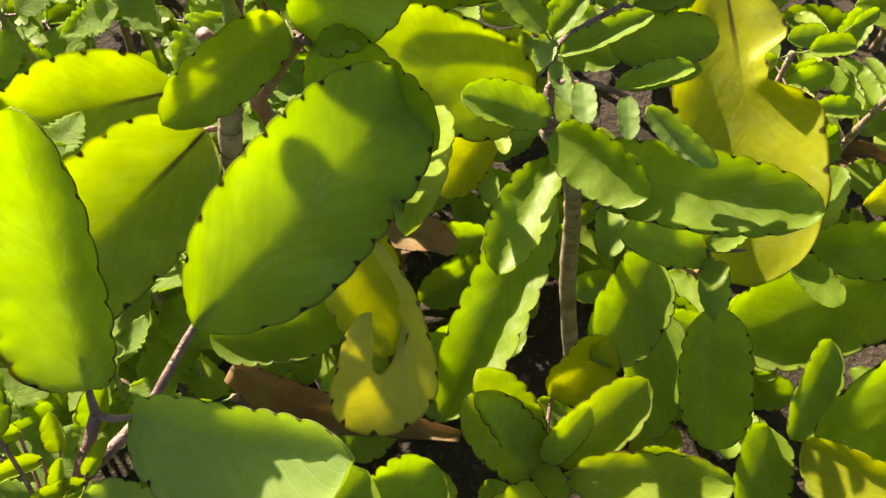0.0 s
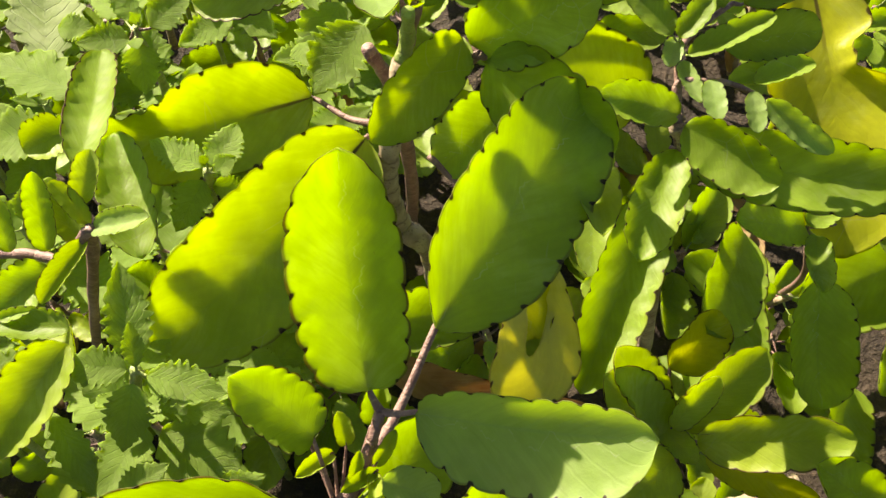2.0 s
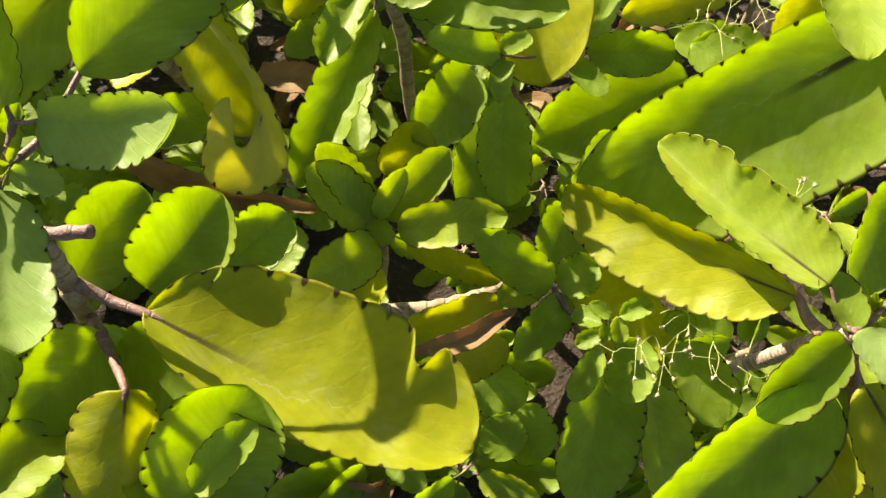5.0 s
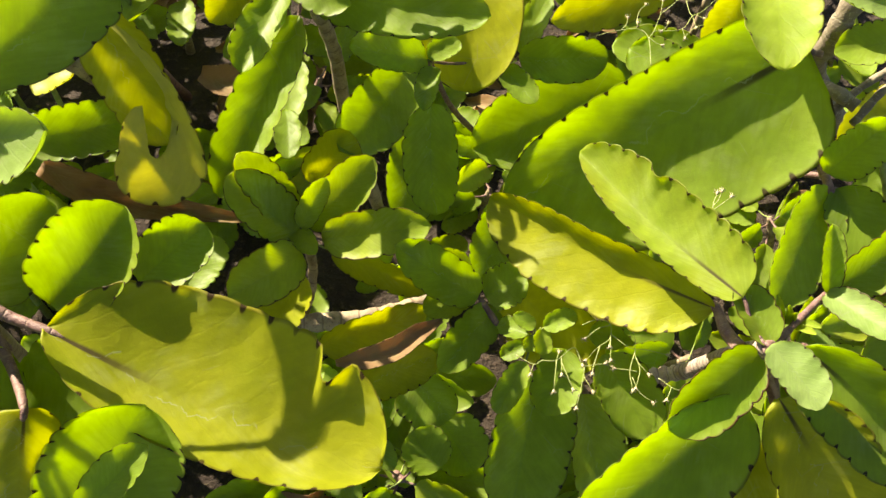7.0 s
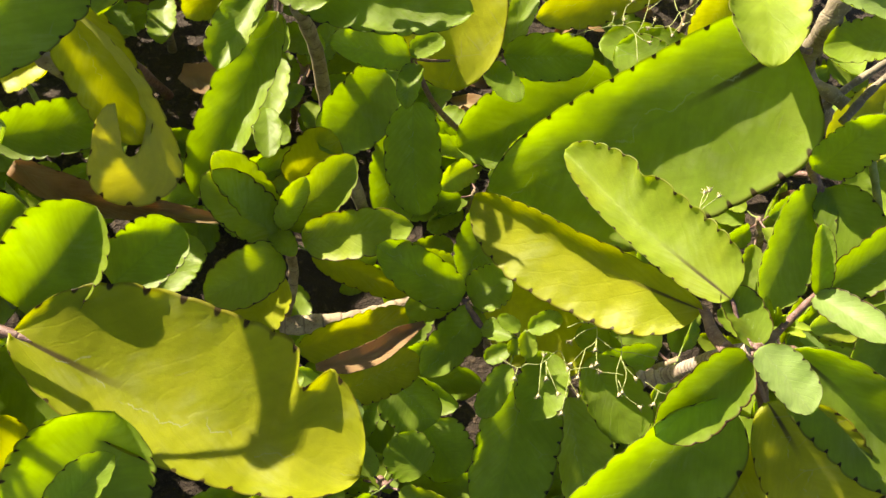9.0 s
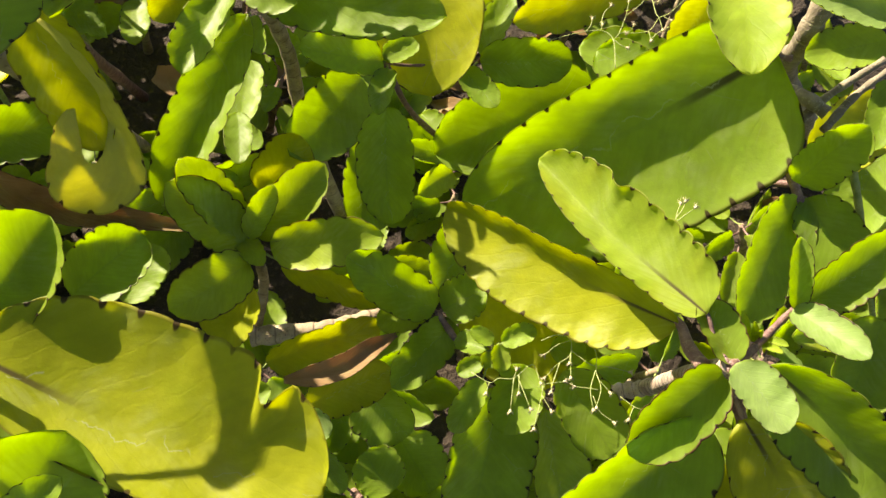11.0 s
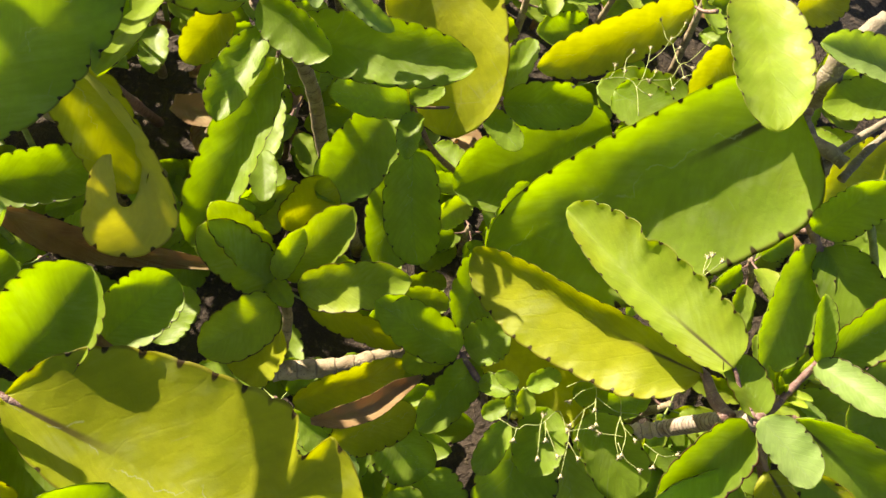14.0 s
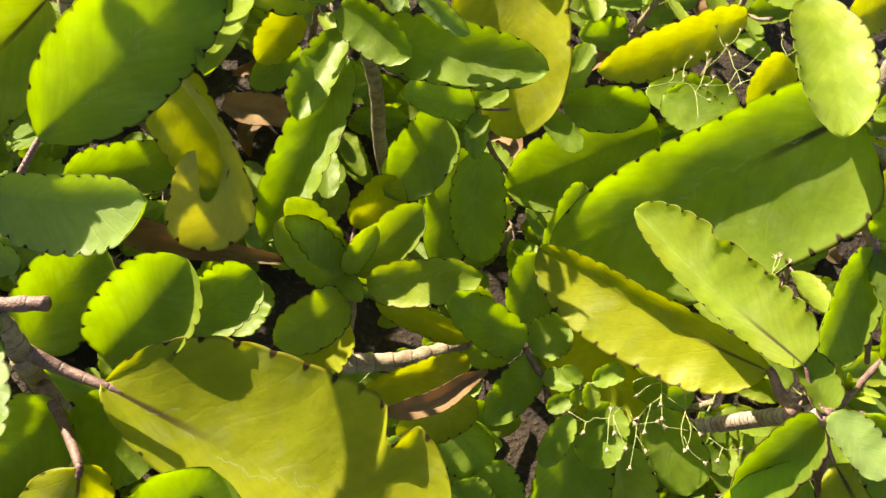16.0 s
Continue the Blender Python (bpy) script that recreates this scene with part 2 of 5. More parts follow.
def tube(pts, r0, r1, sides=10, steps=8, knots=0.10, pitch=0.012):
    """A stalk along places, tapering, with slight swellings at its old leaf scars."""
    line = smooth_line(pts, steps)
    origin, verts, faces, along = line[0].copy(), [], [], []
    far = 0.0
    for i, q in enumerate(line):
        if i:
            far += (q - line[i - 1]).length
        d = (line[min(i + 1, len(line) - 1)] - line[max(i - 1, 0)]).normalized()
        x = d.cross(Vector((0.31, 0.95, 0.1))).normalized()
        y = d.cross(x)
        r = r0 + (r1 - r0) * i / (len(line) - 1)
        r *= 1 + knots * math.cos(far / pitch * 2 * math.pi) + 0.08 * noise.noise(q * 90)
        for k in range(sides):
            w = 2 * math.pi * k / sides
            verts.append(q - origin + r * (math.cos(w) * x + math.sin(w) * y))
            along.append(far / pitch)
        if i:
            o = i * sides
            faces += [(o - sides + k, o - sides + (k + 1) % sides, o + (k + 1) % sides, o + k) for k in range(sides)]
    faces += [tuple(range(sides))[::-1], tuple(range(len(verts) - sides, len(verts)))]
    return origin, sheet(verts, faces, {"along": along})


def stalk(owner, pts, r0, r1, material, name="stem"):
    ringed = material == BARK_RING
    origin, mesh = tube(pts, r0, r1, 14 if ringed else 10, 26 if ringed else 8, 0.13 if ringed else 0.10, 0.0062 if ringed else 0.012)
    return link_part(name, mesh, material, owner, origin)


def shell(top, under, ns, nc, values):
    """Joins an upper and a lower skin of ns rows and nc columns along their rim."""
    n = ns * nc
    faces = []
    for i in range(ns - 1):
        for j in range(nc - 1):
            a = i * nc + j
            faces.append((a, a + 1, a + nc + 1, a + nc))
            faces.append((n + a, n + a + nc, n + a + nc + 1, n + a + 1))
    ring = [j for j in range(nc)] + [i * nc + nc - 1 for i in range(1, ns)] + [(ns - 1) * nc + j for j in range(nc - 2, -1, -1)] + [i * nc for i in range(ns - 2, 0, -1)]
    faces += [(b, a, n + a, n + b) for a, b in zip(ring, ring[1:] + ring[:1])]
    return sheet(top + under, faces, {k: list(v) + list(v) for k, v in values.items()})


COUNT = [0]


def leaf(owner, base, tip, face, width, material, cup=0.08, bend=0.0, teeth=7, node=None, smax=0.52,
         bite=None, saw=0, redrim=0, dark=0, rib=0, crack=0, blunt=2.6, lop=None, stout=0.0):
    """A fleshy leaf from its base to its tip, facing along a normal: rounded outline with notches, hollowed or
    bent, thick with a rounded rim, a sunk midrib and its stalk as a part."""
    COUNT[0] += 1
    rng = random.Random(COUNT[0] * 7 + 1)
    base, tip, n = Vector(base), Vector(tip), Vector(face)
    axis = tip - base
    size = axis.length
    a = axis / size
    n = (n - a * n.dot(a)).normalized()
    c = a.cross(n)
    wide = width > 0.013
    cols = [-1, -0.965, -0.86, -0.62, -0.34, -0.1, 0, 0.1, 0.34, 0.62, 0.86, 0.965, 1] if wide else [-1, -0.95, -0.6, -0.15, 0, 0.15, 0.6, 0.95, 1]
    ns = max(24, teeth * 6 + 1)
    power = math.log(0.5) / math.log(smax)
    thick = min(0.0015, width * 0.055)
    cup = cup * 1.6 + 0.05 if cup > 0 and not saw else cup
    amp = 0.36 if saw else min(0.13, 0.0034 / width)
    twist, wave, off = rng.uniform(-0.10, 0.10), rng.uniform(0.006, 0.020), rng.uniform(0, 6.28)
    sway, uneven = rng.uniform(-0.03, 0.03), rng.uniform(-0.05, 0.05)
    lop = uneven if lop is None else lop
    top, under, along, across, tooth = [], [], [], [], []
    for i in range(ns):
        s = i / (ns - 1)
        x = s ** power
        prof = max(0.0, 1 - abs(2 * x - 1) ** (1.55 if saw else blunt)) ** (0.85 if saw else 0.56)
        if x < 0.5 and not saw:
            prof = max(0.0, 1 - (1 - 2 * x) ** (blunt + 0.9)) ** 0.52
        prof = max(prof, 0.035 if 0 < i < ns - 1 else 0.02)
        phase = teeth * (s + 0.02 * math.sin(9 * s + off)) + 0.5
        cut = (1 - abs(math.sin(math.pi * phase))) ** (0.9 if saw else 1.6)
        edge = 1 - amp * cut * (0.7 + 0.3 * math.sin(11 * s + off)) if 0.03 < s < 0.985 else 1
        mid = a * (s * size) + c * (sway * size * math.sin(math.pi * s)) + n * (bend * size * 4 * s * (1 - s))
        for u in cols:
            h = 0.5 * width * prof * (1 + lop * (1 if u > 0 else -1))
            if bite and u * bite[0] > 0:
                h *= 1 - bite[1 + 1] * math.exp(-abs((s - bite[1]) / bite[3]) ** 2.5) * (0.9 + 0.1 * math.sin(70 * s))
            k = u * (edge if abs(u) > 0.9 else 1) if abs(u) > 0.93 else u * (1 - 0.3 * (1 - edge))
            lift = cup * width * abs(u) ** 1.85 * prof + wave * width * math.sin(2 * math.pi * (2.2 * s) + off + (2 if u > 0 else 0)) * abs(u) ** 2
            lift += twist * h * u * (s - 0.4) + (0 if saw else 0.045 * width * abs(u) ** 7 * prof)
            lift += 0.05 * width * noise.noise(Vector((s * 3.1 * size / width + off, u * 1.6, off * 3))) * (0.3 + 0.7 * abs(u))
            groove = -0.15 * thick * math.exp(-(u / 0.12) ** 2) * prof
            q = mid + c * (h * k) + n * (lift + groove)
            fat = thick * (1 - 0.72 * abs(u) ** 6) * (0.5 + 0.5 * min(1, prof * 2))
            top.append(q + n * fat * 0.5)
            under.append(q - n * fat * 0.5)
            along.append(s)
            across.append(u)
            tooth.append(phase)
    m = len(top)
    mesh = shell(top, under, ns, len(cols), {"along": along, "across": across, "tooth": tooth,
                 "rimk": [1.0 if dark else 0.85 if redrim else 0.0 if saw else 0.5] * m, "ribk": [float(rib)] * m, "crackk": [float(crack or (wide and rng.random() < 0.25))] * m})
    ob = link_part("leaf", mesh, material, owner, base)
    if node is not None:
        node = Vector(node)
        r = stout or min(0.0017, max(0.0006, width * 0.040))
        bow = (base - node).length * 0.12
        start, mesh = tube([node, (node + base) / 2 + Vector((0, 0, -bow)), base - n * thick * 0.7, base + a * min(0.010, size * 0.12) - n * thick * 1.3], r * 1.15, r * 0.5, 8, 5, 0.03)
        link_part("petiole", mesh, PURPLE if rib or dark or redrim or width > 0.02 else STEM_GREEN, ob, start, "dull purple leaf stalk" if width > 0.02 else "")
    return ob


def ribbon(owner, pts, widths, material, name, label, face=(0.0, -0.42, 0.9)):
    """A rolled or withered leaf along a curve, with its own width from place to place."""
    line = smooth_line(pts, 7)
    origin = line[0].copy()
    ns, cols = len(line), [-1, -0.94, -0.7, -0.35, 0, 0.35, 0.7, 0.94, 1]
    top, under, along, across, tooth = [], [], [], [], []
    for i, q in enumerate(line):
        f = i / 7
        k = min(int(f), len(widths) - 2)
        w = widths[k] + (widths[k + 1] - widths[k]) * (f - k)
        d = (line[min(i + 1, ns - 1)] - line[max(i - 1, 0)]).normalized()
        up = Vector(face)
        up = (up - d * up.dot(d)).normalized()
        c = d.cross(up)
        for u in cols:
            ragged = 1 + 0.05 * noise.noise(q * 260 + Vector((u, 0, 0)))
            p = q - origin + c * (0.5 * w * u * ragged) + up * ((0.30 * abs(u) if material == DRY else 0.14 * u * u) * w + 0.0008 * noise.noise(q * 150 + c * u))
            top.append(p + up * 0.0004)
            under.append(p - up * 0.0004)
            along.append(i / (ns - 1))
            across.append(u)
            tooth.append(9 * i / (ns - 1))
    mesh = shell(top, under, ns, len(cols), {"along": along, "across": across, "tooth": tooth, "rimk": [0.35] * len(top), "ribk": [0.0] * len(top), "crackk": [0.0] * len(top)})
    if owner is None:
        mesh.materials.append(material)
        ob = new(name, mesh)
        ob.location = origin
        return tagged(ob, label, "dry leaf")
    return link_part(name, mesh, material, owner, origin, label)


def lobe(owner, inner, outer, material, label):
    """The curled half of an eaten leaf: a bowed band between its eaten edge and its scalloped rim."""
    a, b = smooth_line(inner, 5), smooth_line(outer, 5)
    origin = a[0].copy()
    ns, cols = len(a), [0.0, 0.06, 0.25, 0.5, 0.75, 0.93, 0.98, 1.0]
    top, under, along, across, tooth = [], [], [], [], []
    for i in range(ns):
        c = b[i] - a[i]
        d = a[min(i + 1, ns - 1)] + b[min(i + 1, ns - 1)] - a[max(i - 1, 0)] - b[max(i - 1, 0)]
        up = d.cross(c)
        up = up.normalized() if up.length > 0 else Vector((0, 0, 1))
        if 0 > up.z:
            up = -up
        f = 13 * i / (ns - 1)
        notch = max(0.0, 1 - abs(f - round(f)) / 0.16) * 0.0011
        for u in cols:
            ragged = 0.0006 * noise.noise(a[i] * 420) * (1 - u)
            length = max(c.length, 0.0005)
            p = a[i] - origin + c * u * (1 - u * notch / length) + c * (ragged / length) + up * (-0.22 * u * (1 - u) * c.length + 0.0006 * noise.noise(a[i] * 140 + c * u))
            top.append(p + up * 0.0004)
            under.append(p - up * 0.0004)
            along.append(i / (ns - 1))
            across.append(u)
            tooth.append(f)
    mesh = shell(top, under, ns, len(cols), {"along": along, "across": across, "tooth": tooth, "rimk": [0.5] * len(top), "ribk": [0.0] * len(top), "crackk": [0.0] * len(top)})
    return link_part("leaf", mesh, material, owner, origin, label)


def tuft_mesh():
    """A small seed head: a cup with a star of bristles."""
    verts, faces, along = [], [], []
    for i, (r, z) in enumerate(((0.0003, 0), (0.0007, 0.0006), (0.0006, 0.0016))):
        for k in range(6):
            w = k * math.pi / 3
            verts.append((r * math.cos(w), r * math.sin(w), z))
            along.append(z * 100)
        if i:
            faces += [((i - 1) * 6 + k, (i - 1) * 6 + (k + 1) % 6, i * 6 + (k + 1) % 6, i * 6 + k) for k in range(6)]
    for k in range(13):
        w = k * 2.4
        o = len(verts)
        c, s = math.cos(w), math.sin(w)
        out, rise = (0.0021, 0.0024) if k % 3 == 0 else (0.0015, 0.0034) if k % 3 == 1 else (0.0023, 0.0012)
        verts += [(0.0004 * c - 0.00009 * s, 0.0004 * s + 0.00009 * c, 0.0013), (0.0004 * c + 0.00009 * s, 0.0004 * s - 0.00009 * c, 0.0013), (0.0003 * c, 0.0003 * s, 0.0016), (out * c, out * s, rise)]
        faces += [(o, o + 1, o + 3), (o + 1, o + 2, o + 3), (o + 2, o, o + 3)]
        along += [0.2] * 4
    mesh = sheet(verts, faces, {"along": along})
    mesh.materials.append(FLUFF)
    return mesh


TUFT = tuft_mesh()


def spray_twig(owner, pts):
    """A hair-thin flower stalk with one seed head at its end."""
    origin, mesh = tube(pts, 0.00024, 0.00016, 6, 6, 0.0)
    twig = link_part("flower_stalk", mesh, STRAW, owner, origin)
    d = Vector(pts[-1]) - Vector(pts[-2])
    head = new("flower_head", TUFT)
    head.parent = twig
    head.location = Vector(pts[-1]) - origin
    head.scale = (1.1, 1.1, 1.1)
    head.rotation_euler = d.to_track_quat("Z", "Y").to_euler()
    return twig


# ---- ground ----
def ground_sheet():
    """One sheet to the horizon, uneven where the plants stand."""
    def axis_steps(lo, hi):
        near = [lo + (hi - lo) * i / 60 for i in range(61)]
        return [-400, -40, -6, -1.5] + near + [2.0, 6, 40, 400]
    xs, ys = axis_steps(-0.6, 0.8), axis_steps(-0.4, 0.9)
    verts = []
    for y in ys:
        for x in xs:
            z = 0.012 * noise.fractal(Vector((x * 9, y * 9, 0)), 1.0, 2.0, 4) if abs(x) < 1.4 and abs(y) < 1.4 else 0
            verts.append((x, y, z - 0.012))
    nx = len(xs)
    faces = [(j * nx + i, j * nx + i + 1, (j + 1) * nx + i + 1, (j + 1) * nx + i) for j in range(len(ys) - 1) for i in range(nx - 1)]
    mesh = sheet(verts, faces, {})
    mesh.materials.append(SOIL)
    return tagged(new("ground", mesh), "bare brown soil strewn with dry litter", "ground", kind="structure")


ground_sheet()

# ---- plants ----
plant_a = plant("tall succulent with broad green scalloped leaves and a woody stem", (-0.145, 0.100))
stalk(plant_a, [(-0.1445, 0.0996, 0.0000), (-0.1005, 0.0603, 0.2250), (-0.0961, 0.0597, 0.2600), (-0.0965, 0.0636, 0.2900)], 0.0052, 0.0048, BARK_TAN, "stem")
stalk(plant_a, [(-0.0965, 0.0636, 0.2900), (-0.1019, 0.0601, 0.3280), (-0.0944, 0.0697, 0.3350), (-0.0881, 0.0828, 0.3480)], 0.003, 0.0016, PURPLE, "stem")
leaf(plant_a, (-0.0706, 0.1126, 0.3400), (-0.0102, 0.2009, 0.3510), (0.464, -0.415, 0.783), 0.0497, GREEN, blunt=2.3, smax=0.56, cup=0.05, bend=-0.03, teeth=11, crack=1, node=(-0.0944, 0.0697, 0.3350))
leaf(plant_a, (-0.0914, 0.0889, 0.3500), (-0.0942, 0.1261, 0.4140), (0.035, -0.863, 0.503), 0.0315, GREEN, blunt=3.0, cup=0.15, bend=-0.06, teeth=9, redrim=1, lop=-0.02, node=(-0.0881, 0.0828, 0.3480))
leaf(plant_a, (-0.0777, 0.0808, 0.3510), (-0.0187, 0.0603, 0.3775), (-0.494, -0.493, 0.716), 0.0273, PALE, blunt=3.4, cup=0.08, bend=-0.05, teeth=9, lop=0.26, node=(-0.0881, 0.0828, 0.3480))
leaf(plant_a, (-0.0942, 0.0595, 0.3380), (-0.0693, -0.0134, 0.3520), (0.523, 0.330, 0.786), 0.0296, PALE, blunt=3.2, cup=0.08, bend=-0.08, teeth=9, node=(-0.1019, 0.0601, 0.3280))
leaf(plant_a, (-0.1060, 0.0732, 0.3560), (-0.1253, 0.0828, 0.3770), (0.533, -0.470, 0.704), 0.0184, GREEN, cup=0.2, teeth=7, redrim=1, node=(-0.1019, 0.0601, 0.3280))
leaf(plant_a, (-0.0888, 0.0645, 0.3420), (-0.0723, 0.0620, 0.3320), (0.460, -0.307, 0.833), 0.0127, PALE, cup=0.1, teeth=4, node=(-0.1019, 0.0601, 0.3280))
leaf(plant_a, (-0.0913, 0.0820, 0.3400), (-0.0876, 0.0919, 0.3480), (0.019, -0.634, 0.773), 0.0087, GREEN, cup=0.25, teeth=4, redrim=1, node=(-0.1019, 0.0601, 0.3280))
leaf(plant_a, (-0.0986, 0.0762, 0.3400), (-0.1005, 0.0837, 0.3480), (0.263, -0.673, 0.692), 0.0058, LIME, cup=0.25, teeth=4, redrim=1, node=(-0.1019, 0.0601, 0.3280))
leaf(plant_a, (-0.1107, 0.0811, 0.3400), (-0.1168, 0.0757, 0.3480), (0.755, 0.100, 0.648), 0.0054, LIME, cup=0.25, teeth=4, redrim=1, node=(-0.1019, 0.0601, 0.3280))
leaf(plant_a, (-0.1023, 0.0739, 0.3400), (-0.1118, 0.0650, 0.3480), (0.594, 0.082, 0.800), 0.0052, LIME, cup=0.25, teeth=4, redrim=1, node=(-0.1019, 0.0601, 0.3280))
leaf(plant_a, (-0.0897, 0.0681, 0.3400), (-0.0993, 0.0603, 0.3480), (0.611, 0.064, 0.789), 0.0047, LIME, cup=0.25, teeth=4, redrim=1, node=(-0.1019, 0.0601, 0.3280))
leaf(plant_a, (-0.0903, 0.0698, 0.3400), (-0.0837, 0.0773, 0.3480), (-0.156, -0.650, 0.743), 0.0044, LIME, cup=0.25, teeth=4, redrim=1, node=(-0.1019, 0.0601, 0.3280))
leaf(plant_a, (-0.0967, 0.0654, 0.3400), (-0.0941, 0.0718, 0.3480), (-0.001, -0.777, 0.629), 0.0042, LIME, cup=0.25, teeth=4, redrim=1, node=(-0.1019, 0.0601, 0.3280))
leaf(plant_a, (-0.0910, 0.0675, 0.3400), (-0.0900, 0.0545, 0.3480), (0.134, 0.528, 0.839), 0.0043, LIME, cup=0.25, teeth=4, redrim=1, node=(-0.1019, 0.0601, 0.3280))
leaf(plant_a, (-0.1117, 0.0570, 0.3430), (-0.1926, 0.0471, 0.3250), (-0.053, -0.756, 0.653), 0.0376, GREEN, cup=0.08, bend=-0.06, teeth=8, redrim=1, node=(-0.1019, 0.0601, 0.3280))
leaf(plant_a, (-0.1145, 0.0353, 0.2850), (-0.1477, -0.0251, 0.2550), (0.455, -0.584, 0.672), 0.0390, LIME, cup=0.14, bend=-0.05, teeth=8, rib=1, stout=0.0022, node=(-0.1054, 0.0390, 0.3000))
leaf(plant_a, (-0.1355, 0.0451, 0.2950), (-0.1724, 0.0016, 0.2700), (0.340, -0.668, 0.662), 0.0359, LIME, cup=0.12, teeth=8, node=(-0.1083, 0.0562, 0.3180))
leaf(plant_a, (-0.1180, 0.0672, 0.2700), (-0.1532, 0.0467, 0.2550), (-0.158, -0.393, 0.906), 0.0222, YELLOW, cup=0.12, teeth=6)
leaf(plant_a, (-0.0614, 0.0445, 0.2560), (0.0842, -0.0236, 0.2380), (0.042, -0.171, 0.984), 0.0700, YELLOW, blunt=2.4, cup=0.07, bend=-0.03, crack=1, teeth=12, rib=1, stout=0.003, bite=(-1, 0.77, 0.42, 0.035), smax=0.56, lop=-0.34, node=(-0.0936, 0.0596, 0.2600))
leaf(plant_a, (-0.0706, 0.0132, 0.2420), (-0.0837, -0.0407, 0.2050), (0.464, -0.575, 0.674), 0.0416, YELLOW, cup=-0.35, teeth=7, stout=0.0026, rib=1, node=(-0.0956, 0.0563, 0.2300))
leaf(plant_a, (-0.0876, 0.0471, 0.2280), (-0.1257, 0.0063, 0.2230), (0.373, -0.448, 0.812), 0.0437, GREEN, cup=0.08, teeth=7, node=(-0.0956, 0.0563, 0.2300))
leaf(plant_a, (-0.0636, 0.0603, 0.2480), (-0.0255, 0.0937, 0.2770), (-0.064, -0.612, 0.789), 0.0437, GREEN, cup=0.14, teeth=8, smax=0.55)
leaf(plant_a, (-0.0350, 0.0862, 0.2150), (-0.0018, 0.1156, 0.2200), (0.223, -0.403, 0.888), 0.0336, GREEN, cup=0.08, teeth=7)
leaf(plant_a, (-0.0184, 0.0940, 0.1900), (-0.0008, 0.1233, 0.1950), (0.069, -0.208, 0.976), 0.0290, GREEN, cup=0.08, teeth=7)
leaf(plant_a, (-0.1037, 0.0696, 0.2350), (-0.0718, 0.1160, 0.2550), (0.359, -0.566, 0.742), 0.0401, GREEN, cup=0.05, teeth=6)
leaf(plant_a, (-0.0829, 0.0478, 0.2200), (-0.0470, 0.0192, 0.2120), (-0.307, -0.593, 0.744), 0.0463, GREEN, cup=0.08, teeth=6)
leaf(plant_a, (-0.0400, -0.0408, 0.2350), (-0.0129, 0.0039, 0.2640), (0.167, -0.606, 0.778), 0.0559, GREEN, cup=0.1, teeth=9, bend=-0.08)
leaf(plant_a, (-0.0297, -0.0412, 0.2700), (-0.0037, -0.0196, 0.2860), (-0.222, -0.394, 0.892), 0.0175, GREEN, cup=0.12, teeth=6)
leaf(plant_a, (-0.1319, -0.0299, 0.2300), (-0.1079, 0.0032, 0.2150), (0.382, 0.137, 0.914), 0.0341, LIME, cup=0.1, teeth=6)
leaf(plant_a, (-0.0680, -0.0327, 0.2100), (-0.0653, 0.0070, 0.2000), (0.158, 0.231, 0.960), 0.0238, GREEN, cup=0.1, teeth=6)
stalk(plant_a, [(-0.0978, 0.0676, 0.2900), (-0.0857, 0.0669, 0.2920), (-0.0751, 0.0657, 0.2940)], 0.0034, 0.003, PURPLE, "stem")
stalk(plant_a, [(-0.1000, 0.0576, 0.3260), (-0.1137, 0.0518, 0.3170), (-0.1259, 0.0474, 0.3080), (-0.1331, 0.0425, 0.3000)], 0.003, 0.0024, BARK_GREY, "stem")
plant_b = plant("succulent with bright green and yellowing leaves on a tan stem", (-0.062, 0.325))
stalk(plant_b, [(-0.0623, 0.3249, 0.0000), (-0.0687, 0.2239, 0.2100), (-0.0824, 0.2216, 0.2400), (-0.0874, 0.2226, 0.2700), (-0.0852, 0.2208, 0.3000), (-0.0778, 0.2316, 0.3400)], 0.006, 0.0045, BARK_TAN, "stem")
stalk(plant_b, [(-0.0778, 0.2316, 0.3400), (-0.0757, 0.2338, 0.3500), (-0.0750, 0.2312, 0.3650)], 0.0035, 0.0025, STEM_GREEN, "stem")
stalk(plant_b, [(-0.0773, 0.2424, 0.3000), (-0.0568, 0.2254, 0.3400), (-0.0491, 0.2214, 0.3520)], 0.003, 0.002, PURPLE, "stem")
leaf(plant_b, (-0.0552, 0.2260, 0.3560), (-0.0903, 0.1810, 0.3510), (0.449, -0.437, 0.779), 0.0232, LIME, cup=0.12, teeth=6, bend=-0.04, node=(-0.0491, 0.2214, 0.3520))
leaf(plant_b, (-0.0519, 0.2263, 0.3520), (-0.0092, 0.2170, 0.3880), (-0.471, -0.809, 0.350), 0.0313, GREEN, cup=0.03, teeth=7, node=(-0.0491, 0.2214, 0.3520))
leaf(plant_b, (-0.0451, 0.2207, 0.3500), (-0.0017, 0.1811, 0.3400), (-0.449, -0.648, 0.615), 0.0348, GREEN, cup=0.06, teeth=7, node=(-0.0491, 0.2214, 0.3520))
leaf(plant_b, (-0.1227, 0.2723, 0.2780), (-0.2238, 0.2460, 0.2800), (0.165, -0.575, 0.801), 0.0507, LIME, cup=0.08, teeth=8, rib=1, bite=(1, 0.78, 0.62, 0.2), node=(-0.0869, 0.2427, 0.2900))
leaf(plant_b, (-0.0951, 0.2249, 0.3020), (-0.1824, 0.1393, 0.2740), (0.295, -0.555, 0.778), 0.0564, LIME, cup=0.08, bend=-0.03, teeth=10, rib=1, node=(-0.0853, 0.2378, 0.2950))
leaf(plant_b, (-0.0303, 0.2355, 0.3100), (-0.0644, 0.2152, 0.2900), (0.002, -0.704, 0.710), 0.0317, GREEN, cup=0.06, teeth=7)
